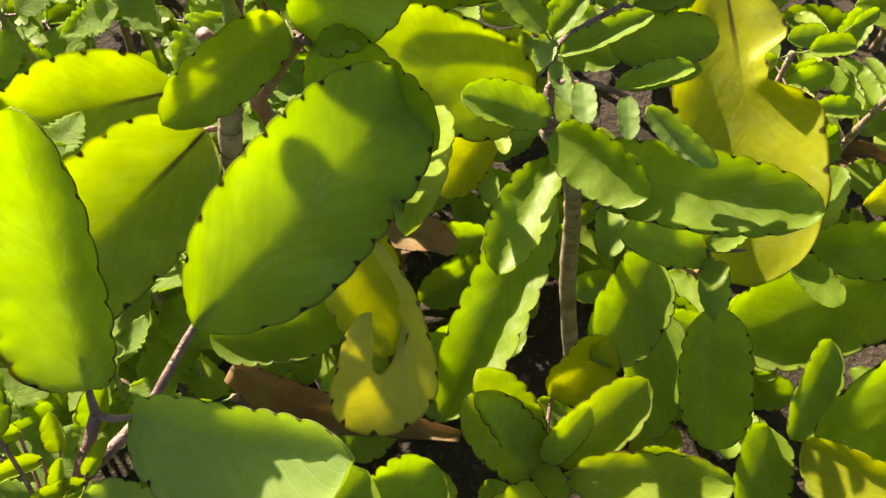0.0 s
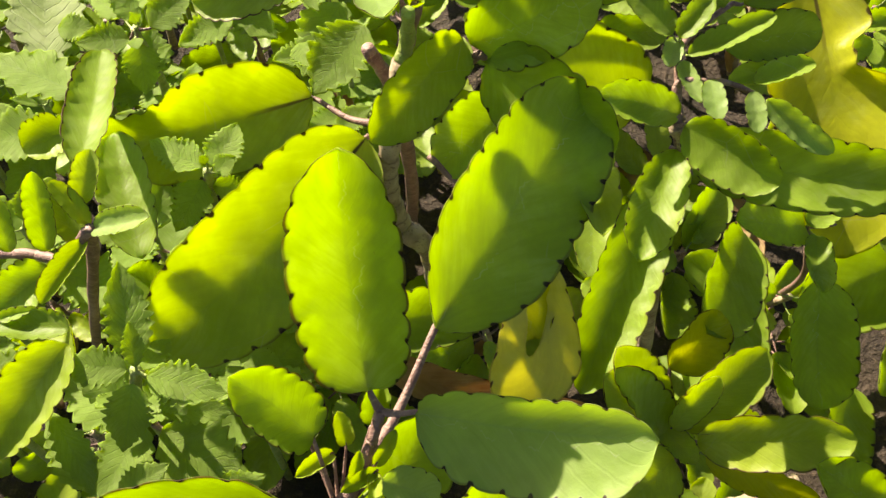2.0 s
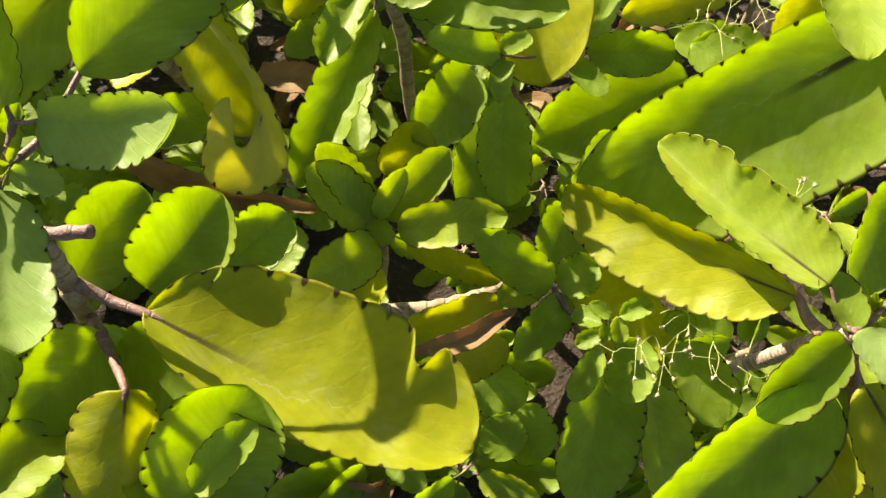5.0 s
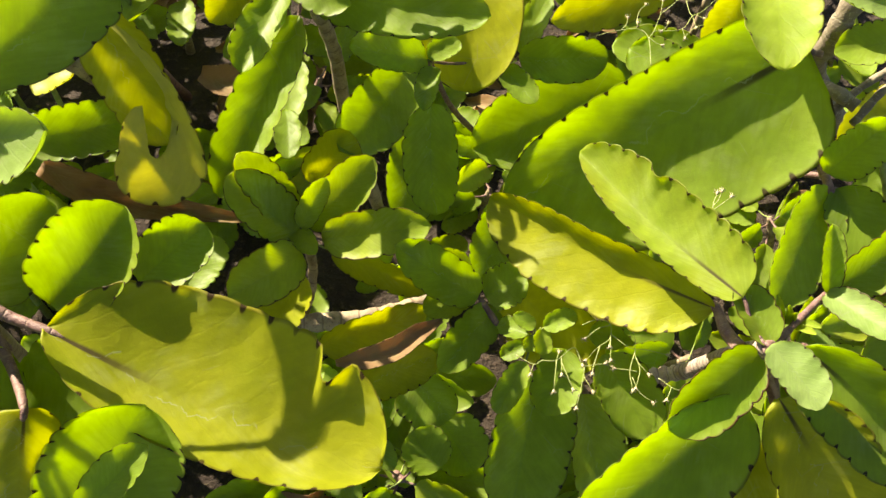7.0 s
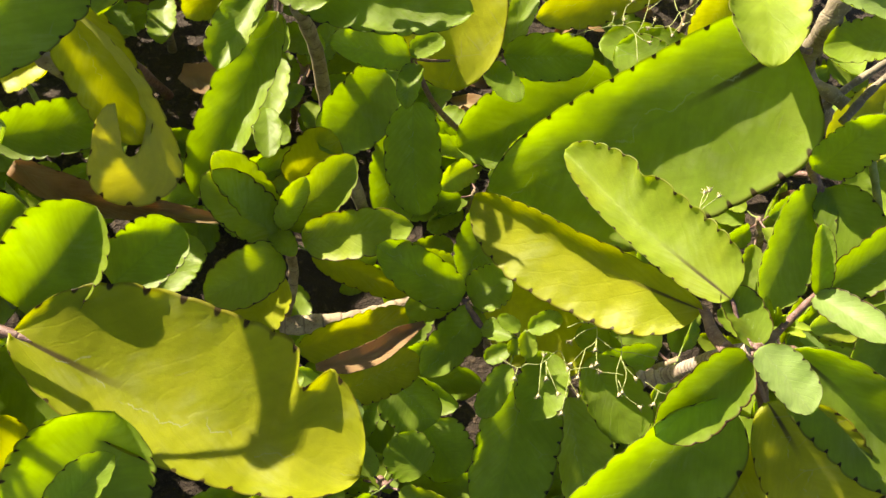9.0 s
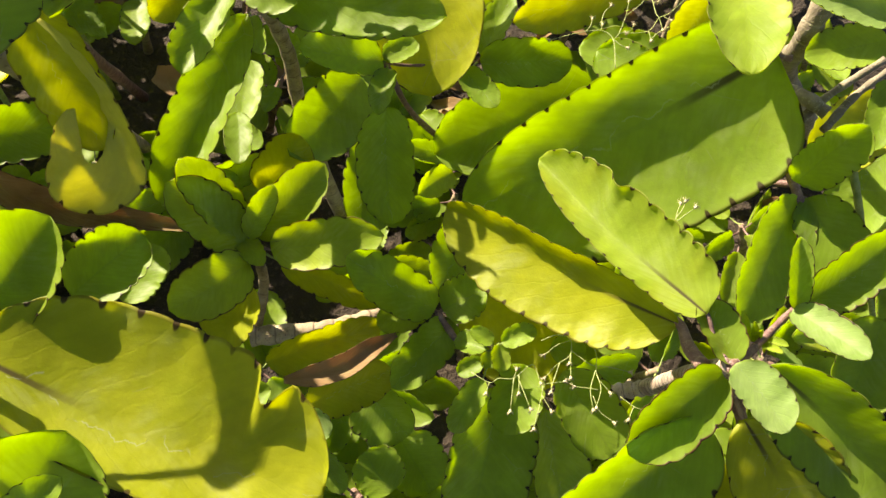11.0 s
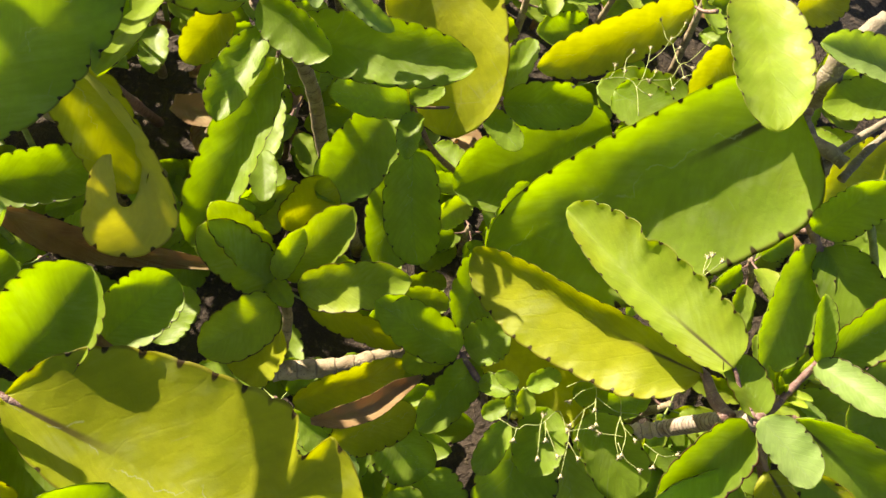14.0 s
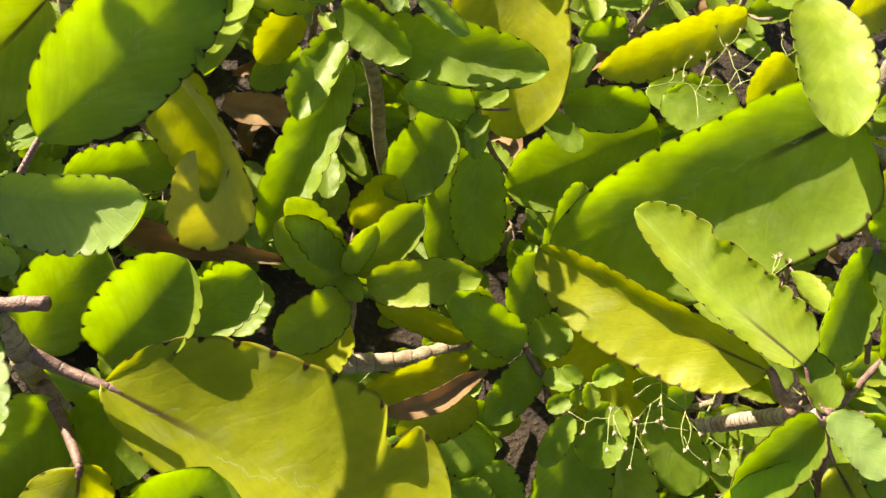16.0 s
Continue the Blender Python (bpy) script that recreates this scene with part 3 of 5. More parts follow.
leaf(plant_b, (-0.1031, 0.1720, 0.2250), (-0.0413, 0.1836, 0.2250), (0.105, -0.561, 0.821), 0.0308, GREEN, cup=0.05, teeth=8)
leaf(plant_b, (-0.1166, 0.2313, 0.2000), (-0.0875, 0.2406, 0.2100), (-0.226, -0.293, 0.929), 0.0291, YELLOW, cup=0.1, teeth=6)
leaf(plant_b, (-0.0486, 0.2039, 0.2870), (-0.0219, 0.1596, 0.2330), (0.106, -0.742, 0.661), 0.0360, YELLOW, cup=0.03, teeth=7, smax=0.45, node=(-0.0683, 0.2198, 0.2950))
plant_c = plant("young succulent shoot with narrow dark-edged leaves", (-0.077, 0.387))
stalk(plant_c, [(-0.0770, 0.3869, 0.0000), (-0.0765, 0.2895, 0.1900), (-0.0822, 0.2550, 0.2950), (-0.0921, 0.2444, 0.3350)], 0.0045, 0.003, PURPLE, "stem")
stalk(plant_c, [(-0.0776, 0.2355, 0.3350), (-0.0736, 0.2367, 0.3550), (-0.0688, 0.2424, 0.3650), (-0.0554, 0.2606, 0.3720), (-0.0385, 0.2657, 0.3780)], 0.003, 0.0016, PURPLE, "stem")
stalk(plant_c, [(-0.0736, 0.2367, 0.3550), (-0.0801, 0.2450, 0.3600), (-0.0887, 0.2482, 0.3670), (-0.0989, 0.2397, 0.3750), (-0.1050, 0.2385, 0.3800)], 0.0024, 0.0014, PURPLE, "stem")
leaf(plant_c, (-0.1046, 0.2405, 0.3800), (-0.1183, 0.2820, 0.3920), (0.616, -0.025, 0.788), 0.0187, GREEN, cup=0.12, teeth=10, dark=1, node=(-0.1050, 0.2377, 0.3800))
leaf(plant_c, (-0.0902, 0.2531, 0.3670), (-0.1011, 0.3207, 0.3850), (0.567, -0.126, 0.814), 0.0226, GREEN, cup=0.12, teeth=10, dark=1, node=(-0.0916, 0.2483, 0.3670))
leaf(plant_c, (-0.1104, 0.2309, 0.3850), (-0.1537, 0.2364, 0.3680), (-0.326, -0.739, 0.590), 0.0214, GREEN, cup=0.1, teeth=9, dark=1, node=(-0.1050, 0.2377, 0.3800))
leaf(plant_c, (-0.0991, 0.2382, 0.3800), (-0.1123, 0.2247, 0.3820), (0.265, -0.118, 0.957), 0.0087, PALE, cup=0.3, teeth=5, dark=1)
leaf(plant_c, (-0.0881, 0.2432, 0.3700), (-0.0831, 0.2030, 0.3870), (-0.104, 0.377, 0.920), 0.0177, PALE, cup=0.05, teeth=5, dark=1, node=(-0.0916, 0.2483, 0.3670))
leaf(plant_c, (-0.0533, 0.2519, 0.3780), (-0.0602, 0.2106, 0.3870), (0.033, 0.207, 0.978), 0.0192, PALE, cup=0.05, teeth=6, dark=1, node=(-0.0554, 0.2606, 0.3720))
leaf(plant_c, (-0.0578, 0.2584, 0.3780), (-0.0699, 0.3022, 0.3900), (0.559, -0.072, 0.826), 0.0191, GREEN, cup=0.12, teeth=9, dark=1, node=(-0.0554, 0.2606, 0.3720))
leaf(plant_c, (-0.0410, 0.2655, 0.3800), (-0.0433, 0.2902, 0.4000), (-0.035, -0.630, 0.776), 0.0134, GREEN, cup=0.15, teeth=8, dark=1, node=(-0.0385, 0.2657, 0.3780))
leaf(plant_c, (-0.0348, 0.2644, 0.3790), (0.0101, 0.2564, 0.3860), (-0.230, -0.714, 0.662), 0.0218, GREEN, cup=0.1, teeth=9, dark=1, node=(-0.0385, 0.2657, 0.3780))
leaf(plant_c, (-0.0463, 0.2593, 0.3800), (-0.0334, 0.2363, 0.3970), (-0.564, 0.262, 0.783), 0.0155, PALE, cup=0.05, teeth=5, dark=1, node=(-0.0385, 0.2657, 0.3780))
leaf(plant_c, (-0.0496, 0.3190, 0.3450), (0.0878, 0.3492, 0.3400), (0.170, -0.652, 0.739), 0.0747, YELLOW, cup=0.05, teeth=10, rib=1)
leaf(plant_c, (-0.0398, 0.3048, 0.3100), (0.0439, 0.3133, 0.3150), (0.039, -0.764, 0.645), 0.0312, GREEN, cup=0.05, teeth=8)
leaf(plant_c, (-0.0786, 0.2357, 0.3600), (-0.0818, 0.2578, 0.3680), (-0.010, -0.343, 0.939), 0.0032, LIME, cup=0.2, teeth=3)
leaf(plant_c, (-0.0726, 0.2380, 0.3600), (-0.0689, 0.2319, 0.3680), (-0.697, 0.379, 0.609), 0.0051, LIME, cup=0.2, teeth=3)
leaf(plant_c, (-0.0735, 0.2394, 0.3600), (-0.0754, 0.2400, 0.3680), (0.437, -0.883, 0.172), 0.0033, LIME, cup=0.2, teeth=3)
leaf(plant_c, (-0.0716, 0.2385, 0.3600), (-0.0699, 0.2371, 0.3680), (-0.812, -0.579, 0.070), 0.0036, LIME, cup=0.2, teeth=3)
plant_d = plant("branching succulent with many small oval green leaves", (0.095, 0.248))
stalk(plant_d, [(0.0947, 0.2484, 0.0000), (0.0728, 0.2483, 0.1400), (0.0677, 0.2529, 0.2000), (0.0579, 0.2370, 0.2600), (0.0431, 0.2323, 0.2950)], 0.0056, 0.0036, BARK_TAN, "stem")
stalk(plant_d, [(0.0431, 0.2323, 0.2950), (0.0452, 0.2482, 0.3030), (0.0483, 0.2634, 0.3120), (0.0632, 0.2803, 0.3100), (0.0794, 0.2929, 0.3100)], 0.0022, 0.0013, PURPLE, "stem")
stalk(plant_d, [(0.0458, 0.2336, 0.2950), (0.0437, 0.2467, 0.3050), (0.0554, 0.2453, 0.3080), (0.0666, 0.2432, 0.3080), (0.0783, 0.2369, 0.3060)], 0.0018, 0.0012, PURPLE, "stem")
leaf(plant_d, (0.0445, 0.2350, 0.2980), (0.0073, 0.2408, 0.3070), (0.099, -0.599, 0.794), 0.0191, GREEN, cup=0.1, teeth=6, node=(0.0431, 0.2323, 0.2950))
leaf(plant_d, (0.0455, 0.2287, 0.2980), (0.0803, 0.1962, 0.2950), (-0.536, -0.626, 0.566), 0.0258, GREEN, cup=0.08, teeth=7, node=(0.0431, 0.2323, 0.2950))
leaf(plant_d, (0.0471, 0.2310, 0.2780), (0.0219, 0.1783, 0.2670), (-0.131, -0.142, 0.981), 0.0244, GREEN, cup=0.12, teeth=7, smax=0.58, node=(0.0431, 0.2323, 0.2950))
leaf(plant_d, (0.0592, 0.2378, 0.2650), (0.1540, 0.1984, 0.2830), (-0.368, -0.538, 0.758), 0.0356, GREEN, cup=0.08, teeth=9, smax=0.48, node=(0.0431, 0.2323, 0.2950))
leaf(plant_d, (0.0425, 0.2648, 0.3180), (0.0223, 0.2830, 0.3300), (0.042, -0.516, 0.855), 0.0150, GREEN, cup=0.1, teeth=5, node=(0.0483, 0.2634, 0.3120))
leaf(plant_d, (0.0450, 0.2625, 0.3180), (0.0588, 0.2725, 0.3320), (-0.429, -0.479, 0.766), 0.0118, GREEN, cup=0.1, teeth=5, node=(0.0483, 0.2634, 0.3120))
leaf(plant_d, (0.0481, 0.2546, 0.3150), (0.0846, 0.2613, 0.3300), (-0.314, -0.303, 0.900), 0.0118, GREEN, cup=0.15, teeth=7, node=(0.0483, 0.2634, 0.3120))
leaf(plant_d, (0.0735, 0.2779, 0.3000), (0.1222, 0.2811, 0.3020), (0.016, -0.692, 0.722), 0.0239, GREEN, cup=0.06, teeth=7)
leaf(plant_d, (0.0841, 0.2913, 0.3110), (0.1351, 0.3241, 0.3300), (0.122, -0.633, 0.765), 0.0254, GREEN, cup=0.1, teeth=8, node=(0.0794, 0.2929, 0.3100))
leaf(plant_d, (0.0746, 0.2895, 0.3120), (0.0448, 0.3035, 0.3400), (0.309, -0.677, 0.668), 0.0176, GREEN, cup=0.12, teeth=7, node=(0.0794, 0.2929, 0.3100))
leaf(plant_d, (0.0448, 0.2657, 0.3150), (0.0404, 0.2525, 0.3100), (-0.180, -0.294, 0.939), 0.0095, PALE, cup=0.05, teeth=4)
leaf(plant_d, (0.0462, 0.2558, 0.3100), (0.0525, 0.2353, 0.3050), (-0.179, -0.285, 0.942), 0.0083, PALE, cup=0.15, teeth=6)
leaf(plant_d, (0.1155, 0.2726, 0.2920), (0.0758, 0.2621, 0.2900), (0.006, -0.211, 0.978), 0.0133, GREEN, cup=0.08, teeth=6)
leaf(plant_d, (0.0745, 0.2397, 0.3120), (0.1003, 0.2427, 0.3190), (-0.226, -0.255, 0.940), 0.0112, GREEN, cup=0.12, teeth=6)
leaf(plant_d, (0.0569, 0.2439, 0.3100), (0.0571, 0.2235, 0.3060), (-0.198, -0.190, 0.962), 0.0105, PALE, cup=0.05, teeth=5, node=(0.0666, 0.2432, 0.3080))
leaf(plant_d, (0.0737, 0.2361, 0.3100), (0.0740, 0.2183, 0.3030), (-0.217, -0.361, 0.907), 0.0090, PALE, cup=0.05, teeth=5)
leaf(plant_d, (0.0847, 0.2405, 0.3000), (0.1125, 0.2170, 0.2890), (-0.428, -0.745, 0.511), 0.0122, PALE, cup=0.08, teeth=6)
leaf(plant_d, (0.0743, 0.2910, 0.3050), (0.0815, 0.2816, 0.3020), (-0.134, -0.393, 0.910), 0.0089, PALE, cup=0.05, teeth=4)
leaf(plant_d, (0.1410, 0.3482, 0.2870), (0.1536, 0.2130, 0.2029), (-0.152, -0.532, 0.833), 0.0710, YELLOW, cup=0.04, bend=0.02, teeth=8, rib=1, smax=0.62, bite=(-1, 0.34, 0.78, 0.085))
leaf(plant_d, (0.0411, 0.2698, 0.2700), (-0.0324, 0.2851, 0.3020), (0.069, -0.829, 0.554), 0.0516, LIME, cup=0.05, teeth=8)
leaf(plant_d, (-0.0033, 0.2399, 0.3000), (-0.0116, 0.1457, 0.3387), (0.085, 0.373, 0.924), 0.0189, LIME, cup=0.1, teeth=6)
leaf(plant_d, (0.0210, 0.2744, 0.2500), (-0.0024, 0.2416, 0.2400), (0.404, -0.518, 0.754), 0.0245, YELLOW, cup=0.05, teeth=6)
leaf(plant_d, (0.0493, 0.2400, 0.2450), (0.0008, 0.1435, 0.2030), (-0.019, -0.391, 0.920), 0.0324, GREEN, cup=0.14, teeth=9, smax=0.55, node=(0.0535, 0.2478, 0.2600))
plant_e = plant("small succulent with dark green leaves in the shade", (0.214, 0.300))
stalk(plant_e, [(0.2141, 0.3001, 0.0000), (0.1464, 0.2220, 0.1700), (0.1254, 0.2182, 0.2270)], 0.0026, 0.0014, PURPLE, "stem")
stalk(plant_e, [(0.1254, 0.2182, 0.2270), (0.1439, 0.2266, 0.2150), (0.1843, 0.2348, 0.2080)], 0.001, 0.0008, PURPLE, "stem")
leaf(plant_e, (0.1236, 0.2186, 0.2280), (0.0780, 0.2076, 0.2525), (0.503, -0.234, 0.832), 0.0273, GREEN, cup=0.08, teeth=6, node=(0.1254, 0.2182, 0.2270))
leaf(plant_e, (0.1129, 0.2428, 0.1850), (0.0687, 0.1720, 0.2050), (0.565, -0.122, 0.816), 0.0412, GREEN, cup=0.05, teeth=7)
leaf(plant_e, (0.1238, 0.1886, 0.2250), (0.1244, 0.1363, 0.1850), (-0.134, -0.603, 0.786), 0.0332, GREEN, cup=0.13, teeth=8, node=(0.1254, 0.2182, 0.2270))
leaf(plant_e, (0.1263, 0.2112, 0.2300), (0.1183, 0.1763, 0.2330), (-0.046, 0.096, 0.994), 0.0144, GREEN, cup=0.12, teeth=5, node=(0.1254, 0.2182, 0.2270))
leaf(plant_e, (0.1827, 0.2313, 0.2140), (0.2392, 0.2282, 0.2150), (-0.050, -0.679, 0.732), 0.0299, GREEN, cup=0.08, teeth=6, node=(0.1823, 0.2313, 0.2120))
leaf(plant_e, (0.1719, 0.2233, 0.2140), (0.1897, 0.1978, 0.2100), (-0.181, -0.274, 0.945), 0.0172, GREEN, cup=0.08, teeth=6, node=(0.1823, 0.2313, 0.2120))
leaf(plant_e, (0.1850, 0.2357, 0.2120), (0.2077, 0.2765, 0.2200), (-0.087, -0.145, 0.986), 0.0188, GREEN, cup=0.08, teeth=6, node=(0.1823, 0.2313, 0.2120))
leaf(plant_e, (0.1241, 0.2177, 0.2300), (0.1440, 0.2317, 0.2300), (0.106, -0.150, 0.983), 0.0157, GREEN, cup=0.06, teeth=5, node=(0.1254, 0.2182, 0.2270))
leaf(plant_e, (0.2747, 0.2618, 0.1500), (0.1596, 0.2229, 0.1300), (0.048, -0.566, 0.823), 0.0615, GREEN, cup=0.05, teeth=9)
leaf(plant_e, (0.1271, 0.2437, 0.1300), (0.1050, 0.1654, 0.1250), (0.500, -0.195, 0.844), 0.0457, GREEN, cup=0.05, teeth=8)
leaf(plant_e, (0.2051, 0.2029, 0.1650), (0.1695, 0.1495, 0.1650), (0.421, -0.281, 0.862), 0.0258, GREEN, cup=0.05, teeth=7)
leaf(plant_e, (0.2743, 0.2750, 0.1700), (0.3119, 0.2435, 0.1700), (-0.234, -0.280, 0.931), 0.0359, GREEN, cup=0.05, teeth=7)
leaf(plant_e, (0.1800, 0.1734, 0.1200), (0.1542, 0.1202, 0.1200), (0.456, -0.221, 0.862), 0.0396, GREEN, cup=0.05, teeth=7)
leaf(plant_e, (0.0333, 0.2314, 0.1700), (0.0359, 0.1916, 0.1700), (-0.055, -0.004, 0.998), 0.0179, GREEN, cup=0.05, teeth=5)
leaf(plant_e, (0.0381, 0.2917, 0.1500), (0.0319, 0.2348, 0.1500), (0.090, -0.010, 0.996), 0.0256, GREEN, cup=0.05, teeth=5)
leaf(plant_e, (0.0230, 0.2351, 0.1500), (0.0465, 0.2186, 0.1500), (-0.113, -0.162, 0.980), 0.0188, GREEN, cup=0.05, teeth=5)
plant_r = plant("compact rosette of lime green succulent leaves on a pale stem", (0.022, 0.150))
stalk(plant_r, [(0.0217, 0.1497, 0.0000), (0.0404, 0.1162, 0.1100), (0.0483, 0.1239, 0.1500), (0.0445, 0.1297, 0.1850)], 0.0038, 0.0028, BARK_TAN, "stem")
stalk(plant_r, [(0.0358, 0.1064, 0.1050), (0.0778, 0.1063, 0.1080), (0.1062, 0.1113, 0.1100), (0.1355, 0.1212, 0.1120)], 0.0064, 0.0048, BARK_TAN, "stem")
leaf(plant_r, (0.0415, 0.1267, 0.1880), (0.0079, 0.1422, 0.2260), (0.496, -0.558, 0.665), 0.0310, LIME, cup=0.07, teeth=6, redrim=1, node=(0.0445, 0.1297, 0.1850))
leaf(plant_r, (0.0408, 0.1344, 0.1900), (0.0145, 0.1536, 0.2310), (0.425, -0.684, 0.593), 0.0255, LIME, cup=0.07, teeth=6, redrim=1, node=(0.0445, 0.1297, 0.1850))
leaf(plant_r, (0.0514, 0.1593, 0.1900), (0.0754, 0.1806, 0.2120), (0.202, -0.804, 0.559), 0.0320, YELLOW, cup=0.07, teeth=6, redrim=1, node=(0.0445, 0.1297, 0.1850))
leaf(plant_r, (0.0481, 0.1304, 0.1900), (0.0889, 0.1536, 0.2220), (-0.191, -0.663, 0.724), 0.0270, LIME, cup=0.07, teeth=6, redrim=1, node=(0.0445, 0.1297, 0.1850))
leaf(plant_r, (0.0452, 0.1280, 0.1920), (0.0625, 0.1405, 0.2230), (-0.262, -0.836, 0.483), 0.0145, LIME, cup=0.07, teeth=6, redrim=1, node=(0.0445, 0.1297, 0.1850))
leaf(plant_r, (0.0570, 0.1216, 0.1880), (0.1175, 0.1082, 0.2210), (-0.499, -0.489, 0.716), 0.0275, LIME, cup=0.07, teeth=6, redrim=1, node=(0.0445, 0.1297, 0.1850))
leaf(plant_r, (0.0398, 0.1327, 0.1880), (0.0532, 0.1098, 0.1920), (-0.215, 0.045, 0.976), 0.0135, LIME, cup=0.07, teeth=6, redrim=1, node=(0.0445, 0.1297, 0.1850))
leaf(plant_r, (0.0449, 0.1159, 0.1850), (0.0056, 0.0865, 0.1920), (0.394, -0.322, 0.861), 0.0310, LIME, cup=0.07, teeth=6, redrim=1, node=(0.0445, 0.1297, 0.1850))
leaf(plant_r, (0.0618, 0.1167, 0.1820), (0.1176, 0.0948, 0.1680), (-0.150, -0.775, 0.614), 0.0180, YELLOW, cup=0.1, teeth=7, node=(0.0445, 0.1297, 0.1850))
leaf(plant_r, (0.0444, 0.1093, 0.1700), (0.0240, 0.0839, 0.1500), (-0.254, -0.465, 0.848), 0.0326, YELLOW, cup=0.1, teeth=6)
stalk(plant_r, [(0.1458, 0.0829, 0.1780), (0.1564, 0.0656, 0.1700), (0.1614, 0.0526, 0.1600), (0.2239, 0.0800, 0.0000)], 0.0018, 0.0026, PURPLE, "stem")
leaf(plant_r, (0.1441, 0.0838, 0.1800), (0.0973, 0.0994, 0.2180), (0.373, -0.601, 0.707), 0.0271, GREEN, cup=0.1, teeth=6, node=(0.1458, 0.0829, 0.1780))
leaf(plant_r, (0.1403, 0.0869, 0.1790), (0.1124, 0.0781, 0.1760), (-0.058, -0.152, 0.987), 0.0194, LIME, cup=0.08, teeth=5, node=(0.1458, 0.0829, 0.1780))
leaf(plant_r, (0.1550, 0.0794, 0.1710), (0.1180, 0.0417, 0.1760), (0.287, -0.156, 0.945), 0.0239, GREEN, cup=0.12, teeth=6, node=(0.1458, 0.0829, 0.1780))
leaf(plant_r, (0.1491, 0.0858, 0.1750), (0.1726, 0.0928, 0.1850), (-0.324, -0.228, 0.918), 0.0271, GREEN, cup=0.08, teeth=6, node=(0.1458, 0.0829, 0.1780))
leaf(plant_r, (0.0519, 0.0657, 0.1650), (0.1145, 0.0826, 0.1700), (0.136, -0.707, 0.694), 0.0265, YELLOW, cup=0.1, teeth=9)
leaf(plant_r, (0.0718, 0.0484, 0.1400), (0.1199, 0.0624, 0.1500), (0.060, -0.709, 0.702), 0.0299, YELLOW, cup=0.06, teeth=8)
leaf(plant_r, (0.1701, 0.1099, 0.1400), (0.2168, 0.0496, 0.1600), (-0.721, -0.363, 0.590), 0.0552, YELLOW, cup=0.05, teeth=8)
plant_f = plant("succulent shoot with fresh green leaves on a ringed woody stem", (0.383, 0.004))
stalk(plant_f, [(0.2235, 0.0459, 0.1250), (0.2482, 0.0445, 0.1350), (0.2669, 0.0417, 0.1500), (0.2622, 0.0245, 0.2200), (0.2597, 0.0119, 0.2630)], 0.0052, 0.004, BARK_RING, "stem")
stalk(plant_f, [(0.2597, 0.0119, 0.2630), (0.2686, 0.0164, 0.2630), (0.2847, 0.0281, 0.2640), (0.2979, 0.0375, 0.2640)], 0.0022, 0.0014, PURPLE, "stem")
stalk(plant_f, [(0.3828, 0.0036, 0.0000), (0.3399, -0.0057, 0.1000), (0.2896, 0.0050, 0.2000), (0.2597, 0.0119, 0.2630)], 0.0042, 0.003, PURPLE, "stem")
leaf(plant_f, (0.2625, 0.0127, 0.2630), (0.2527, 0.0413, 0.2680), (-0.170, -0.226, 0.959), 0.0180, GREEN, cup=0.12, teeth=5, dark=1, node=(0.2597, 0.0119, 0.2630))
leaf(plant_f, (0.2580, 0.0105, 0.2600), (0.2120, -0.0189, 0.2490), (0.085, -0.463, 0.882), 0.0295, GREEN, cup=0.08, teeth=7, dark=1, node=(0.2597, 0.0119, 0.2630))
leaf(plant_f, (0.2614, 0.0121, 0.2650), (0.2752, -0.0192, 0.2660), (-0.228, -0.069, 0.971), 0.0209, PALE, cup=0.06, teeth=6, node=(0.2597, 0.0119, 0.2630))
leaf(plant_f, (0.2785, 0.0115, 0.2620), (0.3350, -0.0463, 0.2400), (-0.455, -0.668, 0.589), 0.0438, GREEN, cup=0.1, teeth=9, rib=1, node=(0.2597, 0.0119, 0.2630))
leaf(plant_f, (0.2969, 0.0361, 0.2650), (0.2934, 0.0585, 0.2910), (-0.227, -0.753, 0.618), 0.0109, GREEN, cup=0.2, teeth=7, dark=1, node=(0.2979, 0.0375, 0.2640))
leaf(plant_f, (0.3006, 0.0375, 0.2650), (0.3409, 0.0577, 0.2920), (-0.200, -0.617, 0.761), 0.0251, GREEN, cup=0.1, teeth=8, dark=1, node=(0.2979, 0.0375, 0.2640))
leaf(plant_f, (0.2951, 0.0356, 0.2650), (0.3096, 0.0037, 0.2840), (-0.476, 0.281, 0.833), 0.0170, PALE, cup=0.1, teeth=7, dark=1, node=(0.2979, 0.0375, 0.2640))
leaf(plant_f, (0.2842, 0.0204, 0.2600), (0.2936, 0.0086, 0.2600), (-0.200, -0.159, 0.967), 0.0062, PALE, cup=0.1, teeth=4)
leaf(plant_f, (0.2734, 0.0237, 0.2600), (0.2688, 0.0346, 0.2700), (-0.047, -0.686, 0.726), 0.0037, LIME, cup=0.2, teeth=3)
leaf(plant_f, (0.2747, 0.0236, 0.2600), (0.2732, 0.0291, 0.2700), (-0.183, -0.876, 0.447), 0.0036, LIME, cup=0.2, teeth=3)
leaf(plant_f, (0.2802, 0.0246, 0.2600), (0.2848, 0.0166, 0.2700), (-0.663, 0.407, 0.629), 0.0040, LIME, cup=0.2, teeth=3)
leaf(plant_f, (0.2782, 0.0221, 0.2600), (0.2813, 0.0136, 0.2700), (-0.592, 0.511, 0.623), 0.0040, LIME, cup=0.2, teeth=3)
leaf(plant_f, (0.2763, 0.0248, 0.2600), (0.2758, 0.0250, 0.2700), (-0.744, -0.667, -0.032), 0.0035, LIME, cup=0.2, teeth=3)
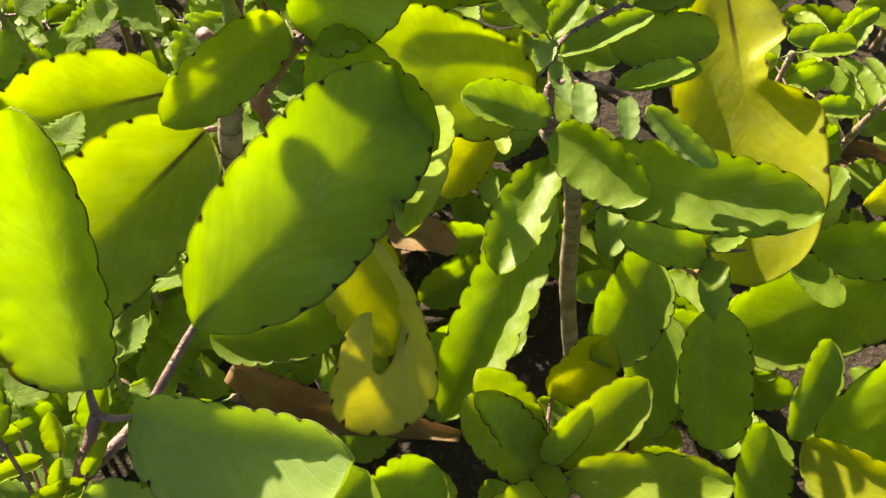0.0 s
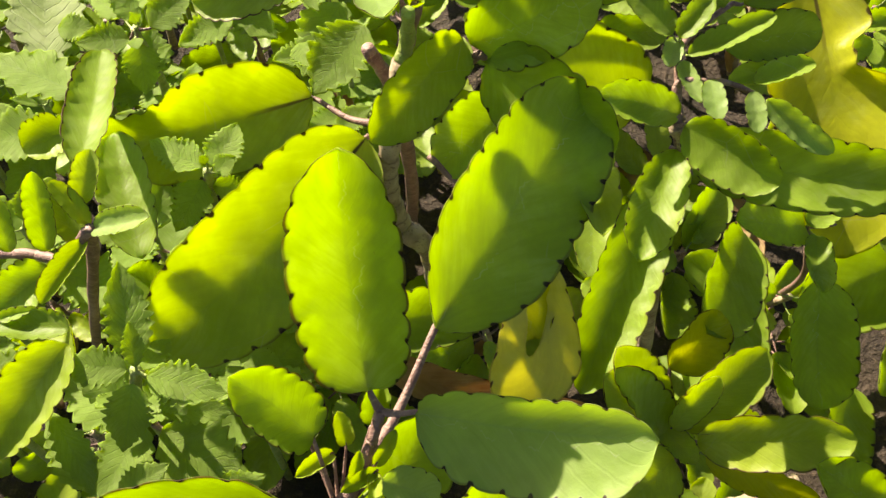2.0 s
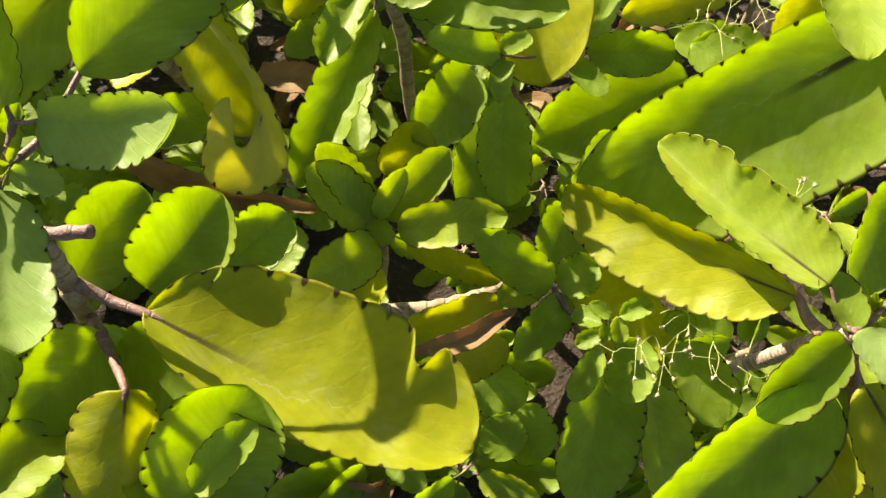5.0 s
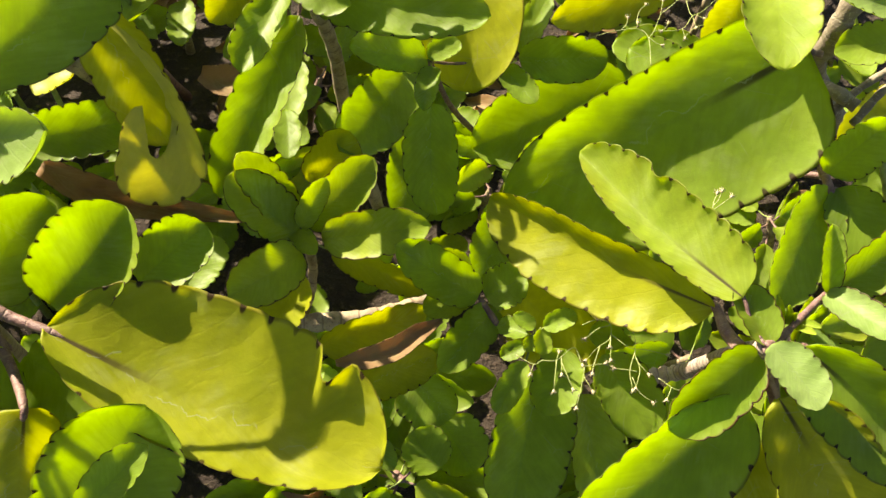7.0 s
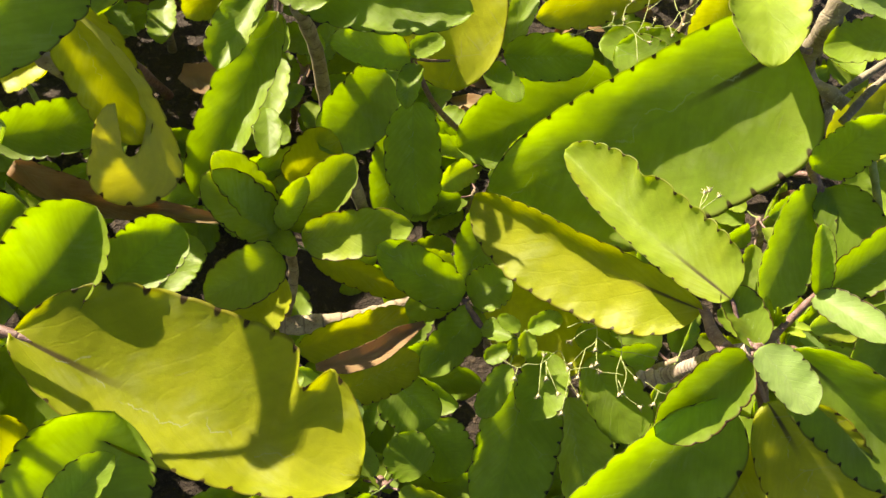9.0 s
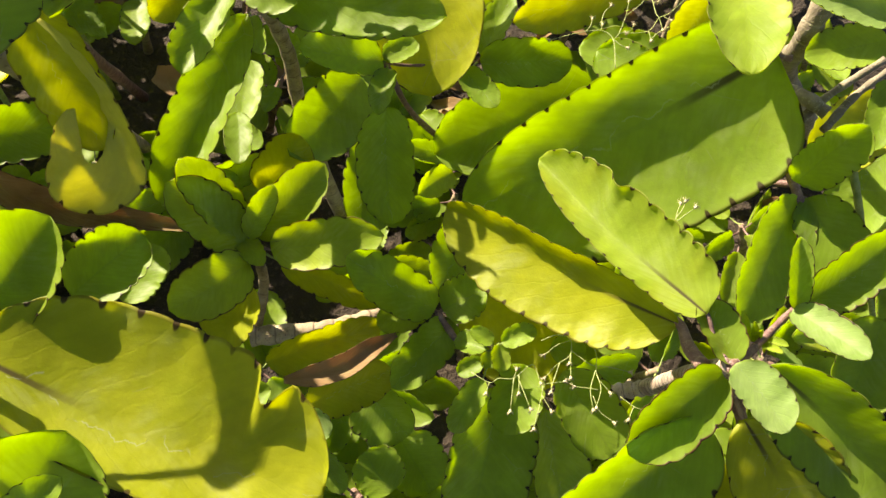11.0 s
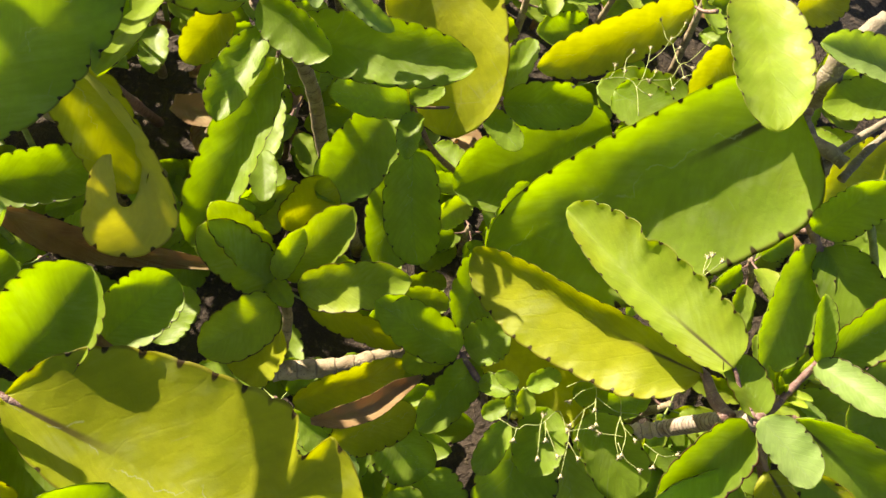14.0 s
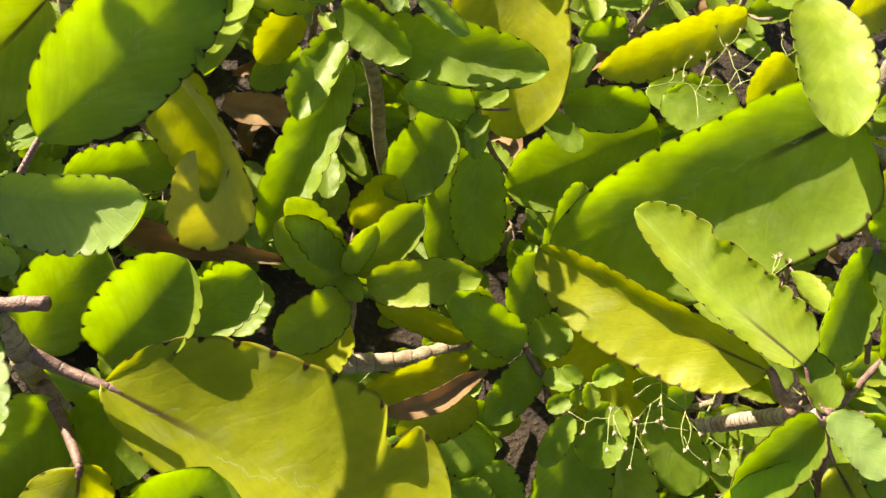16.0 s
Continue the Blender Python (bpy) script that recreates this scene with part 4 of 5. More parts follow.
leaf(plant_f, (0.2683, -0.0066, 0.2450), (0.3058, -0.0695, 0.2000), (-0.053, -0.602, 0.797), 0.0514, YELLOW, cup=0.08, teeth=9, rib=1, node=(0.2597, 0.0119, 0.2630))
leaf(plant_f, (0.2757, -0.0179, 0.2050), (0.2474, -0.0512, 0.1800), (0.009, -0.605, 0.796), 0.0408, YELLOW, cup=0.08, teeth=7)
leaf(plant_f, (0.3124, -0.0129, 0.1700), (0.2943, -0.0560, 0.1600), (0.168, -0.289, 0.942), 0.0470, YELLOW, cup=0.08, teeth=7)
leaf(plant_f, (0.2536, -0.0071, 0.2420), (0.1550, -0.0672, 0.2120), (0.105, -0.577, 0.810), 0.0540, GREEN, cup=0.12, teeth=10, bend=-0.03, node=(0.2597, 0.0119, 0.2630))
leaf(plant_f, (0.3207, 0.1705, 0.2820), (0.1629, 0.1297, 0.2020), (-0.240, -0.587, 0.773), 0.0930, GREEN, blunt=3.4, cup=0.015, bend=-0.03, crack=1, teeth=13, smax=0.42, rib=1, lop=-0.3, node=(0.3294, 0.1676, 0.2800))
leaf(plant_f, (0.2505, 0.0405, 0.2440), (0.1532, 0.1298, 0.2130), (-0.611, -0.436, 0.661), 0.0420, YELLOW, cup=0.1, teeth=13, rib=1, stout=0.0032, smax=0.52, lop=-0.32, node=(0.2544, 0.0167, 0.2500))
leaf(plant_f, (0.2525, 0.0338, 0.2700), (0.1960, 0.1287, 0.2550), (-0.599, -0.236, 0.765), 0.0330, LIME, cup=0.14, teeth=12, rib=1, smax=0.42, bite=(1, 0.6, 0.22, 0.035), lop=0.45, node=(0.2597, 0.0119, 0.2630))
plant_g = plant("succulent with broad leaves on grey branching stems", (0.544, 0.276))
stalk(plant_g, [(0.5439, 0.2760, 0.0000), (0.4034, 0.2449, 0.1700), (0.3706, 0.2137, 0.2400), (0.3696, 0.2157, 0.2700), (0.3884, 0.2248, 0.2900)], 0.008, 0.006, BARK_GREY, "stem")
stalk(plant_g, [(0.3429, 0.1809, 0.2400), (0.3503, 0.1668, 0.2500), (0.3601, 0.1550, 0.2500)], 0.0045, 0.004, BARK_GREY, "stem")
stalk(plant_g, [(0.3441, 0.1527, 0.2400), (0.3640, 0.1664, 0.2500), (0.3896, 0.1746, 0.2700)], 0.0025, 0.002, BARK_GREY, "stem")
stalk(plant_g, [(0.3617, 0.1509, 0.2400), (0.3798, 0.1659, 0.2500), (0.3974, 0.1749, 0.2600)], 0.0025, 0.002, BARK_GREY, "stem")
stalk(plant_g, [(0.3349, 0.1443, 0.2400), (0.3354, 0.1274, 0.2380), (0.3353, 0.1086, 0.2370), (0.3504, 0.1057, 0.2100), (0.4159, 0.0972, 0.0900)], 0.003, 0.002, PURPLE, "stem")
stalk(plant_g, [(0.3732, 0.1410, 0.2400), (0.3764, 0.1253, 0.2300), (0.3993, 0.1142, 0.1900), (0.4930, 0.1130, 0.0400)], 0.0022, 0.0022, STEM_GREEN, "stem")
stalk(plant_g, [(0.3171, 0.1509, 0.2000), (0.3306, 0.1400, 0.2100), (0.3463, 0.1292, 0.2200)], 0.0018, 0.0018, PURPLE, "stem")
leaf(plant_g, (0.3361, 0.1092, 0.2370), (0.2906, 0.0480, 0.2250), (0.262, -0.370, 0.891), 0.0361, GREEN, cup=0.06, teeth=8, node=(0.3351, 0.1079, 0.2370))
leaf(plant_g, (0.3392, 0.1095, 0.2380), (0.3558, 0.0553, 0.2300), (-0.246, -0.215, 0.945), 0.0347, GREEN, cup=0.06, teeth=8, node=(0.3351, 0.1079, 0.2370))
leaf(plant_g, (0.3287, 0.1119, 0.2500), (0.3460, 0.1156, 0.2920), (-0.502, -0.819, 0.279), 0.0265, GREEN, cup=0.08, teeth=8)
leaf(plant_g, (0.3785, 0.1728, 0.3000), (0.3264, 0.1898, 0.3080), (0.010, -0.402, 0.916), 0.0234, PALE, cup=0.12, teeth=8)
leaf(plant_g, (0.4059, 0.1970, 0.2600), (0.3600, 0.1945, 0.2500), (-0.191, -0.268, 0.944), 0.0277, GREEN, cup=0.06, teeth=7)
leaf(plant_g, (0.3778, 0.1514, 0.2800), (0.3559, 0.1123, 0.2750), (-0.174, -0.028, 0.984), 0.0172, GREEN, cup=0.06, teeth=7)
leaf(plant_g, (0.4339, 0.1911, 0.2100), (0.3724, 0.1525, 0.2000), (0.045, -0.317, 0.947), 0.0422, YELLOW, cup=0.06, teeth=7)
leaf(plant_g, (0.3986, 0.0610, 0.1800), (0.3699, 0.0166, 0.1600), (0.047, -0.435, 0.899), 0.0479, GREEN, cup=0.06, teeth=7)
leaf(plant_g, (0.4507, 0.1820, 0.1700), (0.4021, 0.1185, 0.1600), (-0.153, -0.039, 0.988), 0.0436, GREEN, cup=0.06, teeth=7)
leaf(plant_g, (0.3791, 0.1862, 0.1900), (0.3368, 0.1671, 0.1800), (-0.141, -0.195, 0.971), 0.0322, GREEN, cup=0.06, teeth=7)
leaf(plant_g, (0.3073, 0.2821, 0.2420), (0.2000, 0.2375, 0.2380), (0.281, -0.731, 0.622), 0.0320, YELLOW, cup=0.05, teeth=9, node=(0.3165, 0.2702, 0.2500))
leaf(plant_g, (0.3093, 0.2415, 0.2960), (0.2900, 0.1390, 0.3020), (-0.213, 0.097, 0.972), 0.0399, LIME, cup=0.06, teeth=9, smax=0.55)
leaf(plant_g, (0.3093, 0.2302, 0.2600), (0.2876, 0.2059, 0.2400), (0.191, -0.720, 0.667), 0.0309, YELLOW, cup=0.05, teeth=6)
leaf(plant_g, (0.3278, 0.2594, 0.1700), (0.2644, 0.2831, 0.1650), (-0.182, -0.291, 0.939), 0.0366, GREEN, cup=0.05, teeth=7)
leaf(plant_g, (0.3769, 0.2783, 0.2400), (0.4174, 0.2996, 0.2400), (0.313, -0.594, 0.741), 0.0320, YELLOW, cup=0.05, teeth=7)
plant_h = plant("weedy herb with rounded leaves and thin dried flower sprays", (0.252, 0.055))
stalk(plant_h, [(0.2524, 0.0547, 0.0000), (0.2133, 0.0495, 0.1100), (0.1833, 0.0522, 0.1700), (0.1725, 0.0571, 0.1850), (0.1649, 0.0620, 0.1900)], 0.0022, 0.0012, PURPLE, "stem")
leaf(plant_h, (0.2077, 0.0415, 0.1870), (0.2297, -0.0011, 0.1720), (-0.014, -0.339, 0.941), 0.0334, GREEN, cup=0.06, teeth=6, smax=0.55)
leaf(plant_h, (0.1896, 0.0500, 0.1770), (0.1759, 0.0170, 0.1630), (-0.169, -0.325, 0.930), 0.0286, GREEN, cup=0.06, teeth=6)
leaf(plant_h, (0.1656, 0.0421, 0.1820), (0.1484, 0.0192, 0.1660), (-0.269, -0.407, 0.873), 0.0153, GREEN, cup=0.12, teeth=6, node=(0.1717, 0.0555, 0.1850))
leaf(plant_h, (0.1828, 0.0509, 0.1400), (0.1597, -0.0238, 0.0950), (0.134, -0.541, 0.830), 0.0534, GREEN, cup=0.06, teeth=9)
leaf(plant_h, (0.2113, 0.0429, 0.1150), (0.2209, -0.0269, 0.0800), (0.362, -0.377, 0.852), 0.0426, LIME, cup=0.06, teeth=8)
leaf(plant_h, (0.1687, 0.0563, 0.1860), (0.1545, 0.0677, 0.1770), (-0.457, 0.128, 0.880), 0.0130, GREEN, cup=0.1, teeth=4, node=(0.1717, 0.0555, 0.1850))
leaf(plant_h, (0.1734, 0.0546, 0.1980), (0.1747, 0.0421, 0.1900), (-0.049, -0.543, 0.838), 0.0105, LIME, cup=0.1, teeth=4, node=(0.1717, 0.0555, 0.1850))
leaf(plant_h, (0.1744, 0.0538, 0.2000), (0.1927, 0.0587, 0.2040), (-0.164, -0.178, 0.970), 0.0120, GREEN, cup=0.1, teeth=4, node=(0.1717, 0.0555, 0.1850))
leaf(plant_h, (0.1663, 0.0506, 0.1850), (0.1526, 0.0464, 0.1800), (-0.278, -0.213, 0.937), 0.0107, GREEN, cup=0.1, teeth=4, node=(0.1717, 0.0555, 0.1850))
leaf(plant_h, (0.1716, 0.0576, 0.1920), (0.1602, 0.0650, 0.1950), (0.082, -0.264, 0.961), 0.0091, GREEN, cup=0.1, teeth=4, node=(0.1717, 0.0555, 0.1850))
leaf(plant_h, (0.1688, 0.0546, 0.1880), (0.1691, 0.0471, 0.1830), (-0.065, -0.553, 0.831), 0.0089, LIME, cup=0.1, teeth=4)
leaf(plant_h, (0.2040, 0.0569, 0.1800), (0.2235, 0.0524, 0.1800), (-0.038, -0.166, 0.985), 0.0168, GREEN, cup=0.1, teeth=5)
leaf(plant_h, (0.0857, 0.0219, 0.1700), (0.0609, 0.0341, 0.1750), (0.116, -0.166, 0.979), 0.0158, PALE, cup=0.12, teeth=5)
leaf(plant_h, (0.1156, -0.0055, 0.1500), (0.1020, 0.0157, 0.1550), (0.055, -0.195, 0.979), 0.0276, GREEN, cup=0.1, teeth=6)
leaf(plant_h, (0.0563, 0.0447, 0.1800), (0.0299, 0.0378, 0.1750), (-0.135, -0.190, 0.972), 0.0170, GREEN, cup=0.1, teeth=5)
leaf(plant_h, (0.0745, 0.0186, 0.1600), (0.0908, -0.0035, 0.1500), (0.166, -0.301, 0.939), 0.0139, GREEN, cup=0.1, teeth=5)
leaf(plant_h, (0.1039, 0.0611, 0.1200), (0.1292, 0.0350, 0.1100), (-0.363, -0.619, 0.696), 0.0393, GREEN, cup=0.1, teeth=6)
leaf(plant_h, (0.1230, 0.0381, 0.1000), (0.1413, 0.0055, 0.0900), (0.061, -0.261, 0.963), 0.0366, GREEN, cup=0.1, teeth=6)
plant_m = plant("soft grey-green herb with toothed leaves in rosettes", (-0.304, 0.511))
stalk(plant_m, [(-0.3043, 0.5109, 0.0000), (-0.2254, 0.3537, 0.2000), (-0.2100, 0.3158, 0.2600), (-0.2091, 0.3086, 0.2920)], 0.003, 0.002, STEM_GREEN, "stem")
stalk(plant_m, [(-0.2291, 0.3340, 0.0000), (-0.1784, 0.2402, 0.2200), (-0.1645, 0.2181, 0.2920)], 0.003, 0.002, STEM_GREEN, "stem")
stalk(plant_m, [(-0.2849, 0.1977, 0.0000), (-0.2127, 0.1436, 0.2000), (-0.1791, 0.1229, 0.2980)], 0.004, 0.002, STEM_GREEN, "stem")
leaf(plant_m, (-0.2015, 0.3096, 0.2920), (-0.1802, 0.3238, 0.3020), (-0.085, -0.486, 0.870), 0.0221, MINT, cup=0.08, teeth=9, saw=1, smax=0.4, node=(-0.2091, 0.3086, 0.2920))
leaf(plant_m, (-0.2066, 0.3000, 0.2900), (-0.2043, 0.2801, 0.2760), (0.180, -0.553, 0.814), 0.0205, MINT, cup=0.08, teeth=9, saw=1, smax=0.4, node=(-0.2091, 0.3086, 0.2920))
leaf(plant_m, (-0.2116, 0.3044, 0.2900), (-0.2363, 0.2998, 0.2920), (0.133, -0.313, 0.940), 0.0201, MINT, cup=0.08, teeth=9, saw=1, smax=0.4, node=(-0.2091, 0.3086, 0.2920))
leaf(plant_m, (-0.2127, 0.3202, 0.2900), (-0.2199, 0.3499, 0.2880), (0.057, 0.081, 0.995), 0.0198, MINT, cup=0.08, teeth=9, saw=1, smax=0.4, node=(-0.2091, 0.3086, 0.2920))
leaf(plant_m, (-0.2045, 0.3082, 0.2960), (-0.2217, 0.3248, 0.3060), (0.186, -0.357, 0.915), 0.0135, MINT, cup=0.08, teeth=9, saw=1, smax=0.4, node=(-0.2091, 0.3086, 0.2920))
leaf(plant_m, (-0.2053, 0.2953, 0.2980), (-0.2016, 0.2859, 0.3000), (-0.042, 0.192, 0.981), 0.0080, MINT, cup=0.08, teeth=9, saw=1, smax=0.4, node=(-0.2091, 0.3086, 0.2920))
leaf(plant_m, (-0.2184, 0.3223, 0.2880), (-0.2382, 0.3392, 0.2850), (-0.188, -0.047, 0.981), 0.0157, MINT, cup=0.08, teeth=9, saw=1, smax=0.4, node=(-0.2091, 0.3086, 0.2920))
leaf(plant_m, (-0.2041, 0.3035, 0.3000), (-0.2070, 0.3058, 0.3050), (0.496, -0.647, 0.580), 0.0071, MINT, cup=0.08, teeth=9, saw=1, smax=0.4, node=(-0.2091, 0.3086, 0.2920))
leaf(plant_m, (-0.1676, 0.2221, 0.2900), (-0.1920, 0.2365, 0.2920), (-0.016, -0.163, 0.987), 0.0183, MINT, cup=0.08, teeth=9, saw=1, smax=0.4, node=(-0.1645, 0.2181, 0.2920))
leaf(plant_m, (-0.1630, 0.2218, 0.2900), (-0.1537, 0.2452, 0.2920), (0.144, -0.142, 0.979), 0.0192, MINT, cup=0.08, teeth=9, saw=1, smax=0.4, node=(-0.1645, 0.2181, 0.2920))
leaf(plant_m, (-0.1677, 0.2184, 0.2850), (-0.1800, 0.1986, 0.2750), (-0.013, -0.444, 0.896), 0.0208, MINT, cup=0.08, teeth=9, saw=1, smax=0.4, node=(-0.1645, 0.2181, 0.2920))
leaf(plant_m, (-0.1602, 0.2148, 0.2950), (-0.1507, 0.2191, 0.3000), (-0.263, -0.428, 0.865), 0.0121, MINT, cup=0.08, teeth=9, saw=1, smax=0.4, node=(-0.1645, 0.2181, 0.2920))
leaf(plant_m, (-0.1631, 0.2171, 0.2980), (-0.1656, 0.2187, 0.3020), (0.565, -0.577, 0.589), 0.0057, MINT, cup=0.08, teeth=9, saw=1, smax=0.4, node=(-0.1645, 0.2181, 0.2920))
leaf(plant_m, (-0.1650, 0.2198, 0.2800), (-0.1493, 0.2204, 0.2700), (0.531, -0.236, 0.814), 0.0145, MINT, cup=0.08, teeth=9, saw=1, smax=0.4, node=(-0.1645, 0.2181, 0.2920))
leaf(plant_m, (-0.1800, 0.1263, 0.2980), (-0.1858, 0.1592, 0.3150), (0.197, -0.422, 0.885), 0.0192, MINT, cup=0.08, teeth=9, saw=1, smax=0.4, node=(-0.1791, 0.1229, 0.2980))
leaf(plant_m, (-0.1822, 0.1230, 0.2980), (-0.2067, 0.1256, 0.3000), (0.062, -0.176, 0.982), 0.0175, MINT, cup=0.08, teeth=9, saw=1, smax=0.4, node=(-0.1791, 0.1229, 0.2980))
leaf(plant_m, (-0.1747, 0.1204, 0.2980), (-0.1460, 0.1132, 0.2950), (0.062, -0.165, 0.984), 0.0183, MINT, cup=0.08, teeth=9, saw=1, smax=0.4, node=(-0.1791, 0.1229, 0.2980))
leaf(plant_m, (-0.1805, 0.1187, 0.2950), (-0.1856, 0.0988, 0.2800), (0.065, -0.612, 0.788), 0.0194, MINT, cup=0.08, teeth=9, saw=1, smax=0.4, node=(-0.1791, 0.1229, 0.2980))
leaf(plant_m, (-0.1766, 0.1207, 0.3050), (-0.1779, 0.1340, 0.3150), (0.202, -0.577, 0.791), 0.0087, MINT, cup=0.08, teeth=9, saw=1, smax=0.4, node=(-0.1791, 0.1229, 0.2980))
leaf(plant_m, (-0.1790, 0.1264, 0.2900), (-0.1746, 0.1440, 0.2800), (0.340, 0.400, 0.852), 0.0137, MINT, cup=0.08, teeth=9, saw=1, smax=0.4, node=(-0.1791, 0.1229, 0.2980))
leaf(plant_m, (-0.1723, 0.1203, 0.2850), (-0.1643, 0.1118, 0.2800), (0.254, -0.300, 0.920), 0.0117, MINT, cup=0.08, teeth=9, saw=1, smax=0.4, node=(-0.1791, 0.1229, 0.2980))
leaf(plant_m, (-0.0961, 0.3024, 0.2950), (-0.1223, 0.2707, 0.2810), (-0.032, -0.382, 0.924), 0.0355, MINT, cup=0.08, teeth=9, saw=1, smax=0.4)
leaf(plant_m, (-0.2203, 0.4134, 0.2700), (-0.2540, 0.4013, 0.2600), (-0.094, -0.465, 0.880), 0.0282, MINT, cup=0.08, teeth=9, saw=1, smax=0.4)
leaf(plant_m, (-0.1515, 0.3804, 0.2800), (-0.2027, 0.3656, 0.2900), (0.270, -0.320, 0.908), 0.0253, MINT, cup=0.08, teeth=9, saw=1, smax=0.4)
leaf(plant_m, (-0.1566, 0.4167, 0.2800), (-0.1880, 0.3816, 0.2900), (0.392, -0.090, 0.915), 0.0294, MINT, cup=0.08, teeth=9, saw=1, smax=0.4)
leaf(plant_m, (-0.1563, 0.4120, 0.2800), (-0.1225, 0.3419, 0.2700), (-0.042, -0.161, 0.986), 0.0271, MINT, cup=0.08, teeth=9, saw=1, smax=0.4)
leaf(plant_m, (-0.1682, 0.3424, 0.2700), (-0.1992, 0.3301, 0.2600), (-0.120, -0.427, 0.896), 0.0229, MINT, cup=0.08, teeth=9, saw=1, smax=0.4)
leaf(plant_m, (-0.2662, 0.3471, 0.2600), (-0.2459, 0.3461, 0.2600), (-0.016, -0.311, 0.950), 0.0189, MINT, cup=0.08, teeth=9, saw=1, smax=0.4)
leaf(plant_m, (-0.2398, 0.2869, 0.2700), (-0.3010, 0.3261, 0.2600), (-0.192, -0.049, 0.980), 0.0312, MINT, cup=0.08, teeth=9, saw=1, smax=0.4)
leaf(plant_m, (-0.2512, 0.2667, 0.2700), (-0.2875, 0.2630, 0.2600), (-0.220, -0.322, 0.921), 0.0311, MINT, cup=0.08, teeth=9, saw=1, smax=0.4)
leaf(plant_m, (-0.0744, 0.3788, 0.3000), (-0.0684, 0.3330, 0.2900), (-0.039, -0.218, 0.975), 0.0336, MINT, cup=0.08, teeth=9, saw=1, smax=0.4)
leaf(plant_m, (-0.1332, 0.3178, 0.2700), (-0.1218, 0.2993, 0.2700), (-0.108, -0.066, 0.992), 0.0167, MINT, cup=0.08, teeth=9, saw=1, smax=0.4)
leaf(plant_m, (-0.0796, 0.3205, 0.3100), (-0.0679, 0.3023, 0.3100), (-0.176, -0.113, 0.978), 0.0158, MINT, cup=0.08, teeth=9, saw=1, smax=0.4)
leaf(plant_m, (-0.2167, 0.3882, 0.2600), (-0.2053, 0.4313, 0.2500), (0.293, 0.142, 0.945), 0.0234, MINT, cup=0.08, teeth=9, saw=1, smax=0.4)
leaf(plant_m, (-0.2664, 0.4247, 0.2500), (-0.2432, 0.4432, 0.2500), (0.241, -0.302, 0.922), 0.0243, MINT, cup=0.08, teeth=9, saw=1, smax=0.4)
leaf(plant_m, (-0.2570, 0.4069, 0.2400), (-0.2771, 0.3943, 0.2400), (0.201, -0.321, 0.926), 0.0207, MINT, cup=0.08, teeth=9, saw=1, smax=0.4)
leaf(plant_m, (-0.1940, 0.0849, 0.2800), (-0.2163, 0.1167, 0.2800), (0.054, 0.038, 0.998), 0.0164, MINT, cup=0.08, teeth=9, saw=1, smax=0.4)
leaf(plant_m, (-0.1846, 0.0824, 0.2800), (-0.1683, 0.0937, 0.2800), (0.109, -0.157, 0.982), 0.0144, MINT, cup=0.08, teeth=9, saw=1, smax=0.4)
leaf(plant_m, (-0.1550, 0.0795, 0.2700), (-0.1353, 0.0909, 0.2700), (0.080, -0.138, 0.987), 0.0167, MINT, cup=0.08, teeth=9, saw=1, smax=0.4)
leaf(plant_m, (-0.1549, 0.1524, 0.2500), (-0.1336, 0.1407, 0.2500), (-0.062, -0.113, 0.992), 0.0143, MINT, cup=0.08, teeth=9, saw=1, smax=0.4)
leaf(plant_m, (-0.1740, 0.1138, 0.2800), (-0.1466, 0.1164, 0.2700), (0.353, -0.196, 0.915), 0.0114, MINT, cup=0.08, teeth=9, saw=1, smax=0.4)
leaf(plant_m, (-0.1114, 0.3608, 0.2600), (-0.1330, 0.3143, 0.2500), (0.173, -0.284, 0.943), 0.0330, MINT, cup=0.08, teeth=9, saw=1, smax=0.4)
leaf(plant_m, (-0.1734, 0.3525, 0.2700), (-0.1457, 0.3332, 0.2600), (0.110, -0.328, 0.938), 0.0245, MINT, cup=0.08, teeth=9, saw=1, smax=0.4)
leaf(plant_m, (-0.1118, 0.2661, 0.2600), (-0.0956, 0.2817, 0.2600), (0.150, -0.156, 0.976), 0.0166, MINT, cup=0.08, teeth=9, saw=1, smax=0.4)
leaf(plant_m, (-0.1664, 0.4512, 0.2800), (-0.1973, 0.4187, 0.2800), (0.259, -0.245, 0.934), 0.0266, MINT, cup=0.08, teeth=9, saw=1, smax=0.4)
leaf(plant_m, (-0.1960, 0.3914, 0.2600), (-0.2181, 0.4060, 0.2600), (-0.126, -0.190, 0.974), 0.0201, MINT, cup=0.08, teeth=9, saw=1, smax=0.4)
leaf(plant_m, (-0.3070, 0.4106, 0.2300), (-0.2696, 0.3859, 0.2300), (-0.099, -0.150, 0.984), 0.0239, MINT, cup=0.08, teeth=9, saw=1, smax=0.4)
leaf(plant_m, (-0.2000, 0.3986, 0.2700), (-0.2300, 0.3956, 0.2700), (0.036, -0.373, 0.927), 0.0201, MINT, cup=0.08, teeth=9, saw=1, smax=0.4)
leaf(plant_m, (-0.2094, 0.1102, 0.2900), (-0.1924, 0.0821, 0.2800), (0.216, -0.208, 0.954), 0.0128, MINT, cup=0.08, teeth=9, saw=1, smax=0.4)
leaf(plant_m, (-0.1950, 0.1863, 0.2600), (-0.1836, 0.1654, 0.2500), (0.220, -0.322, 0.921), 0.0169, MINT, cup=0.08, teeth=9, saw=1, smax=0.4)
leaf(plant_m, (-0.2639, 0.3150, 0.2600), (-0.2879, 0.4117, 0.2500), (0.096, 0.126, 0.987), 0.0436, VEINED, cup=0.06, teeth=10, saw=1, smax=0.5)
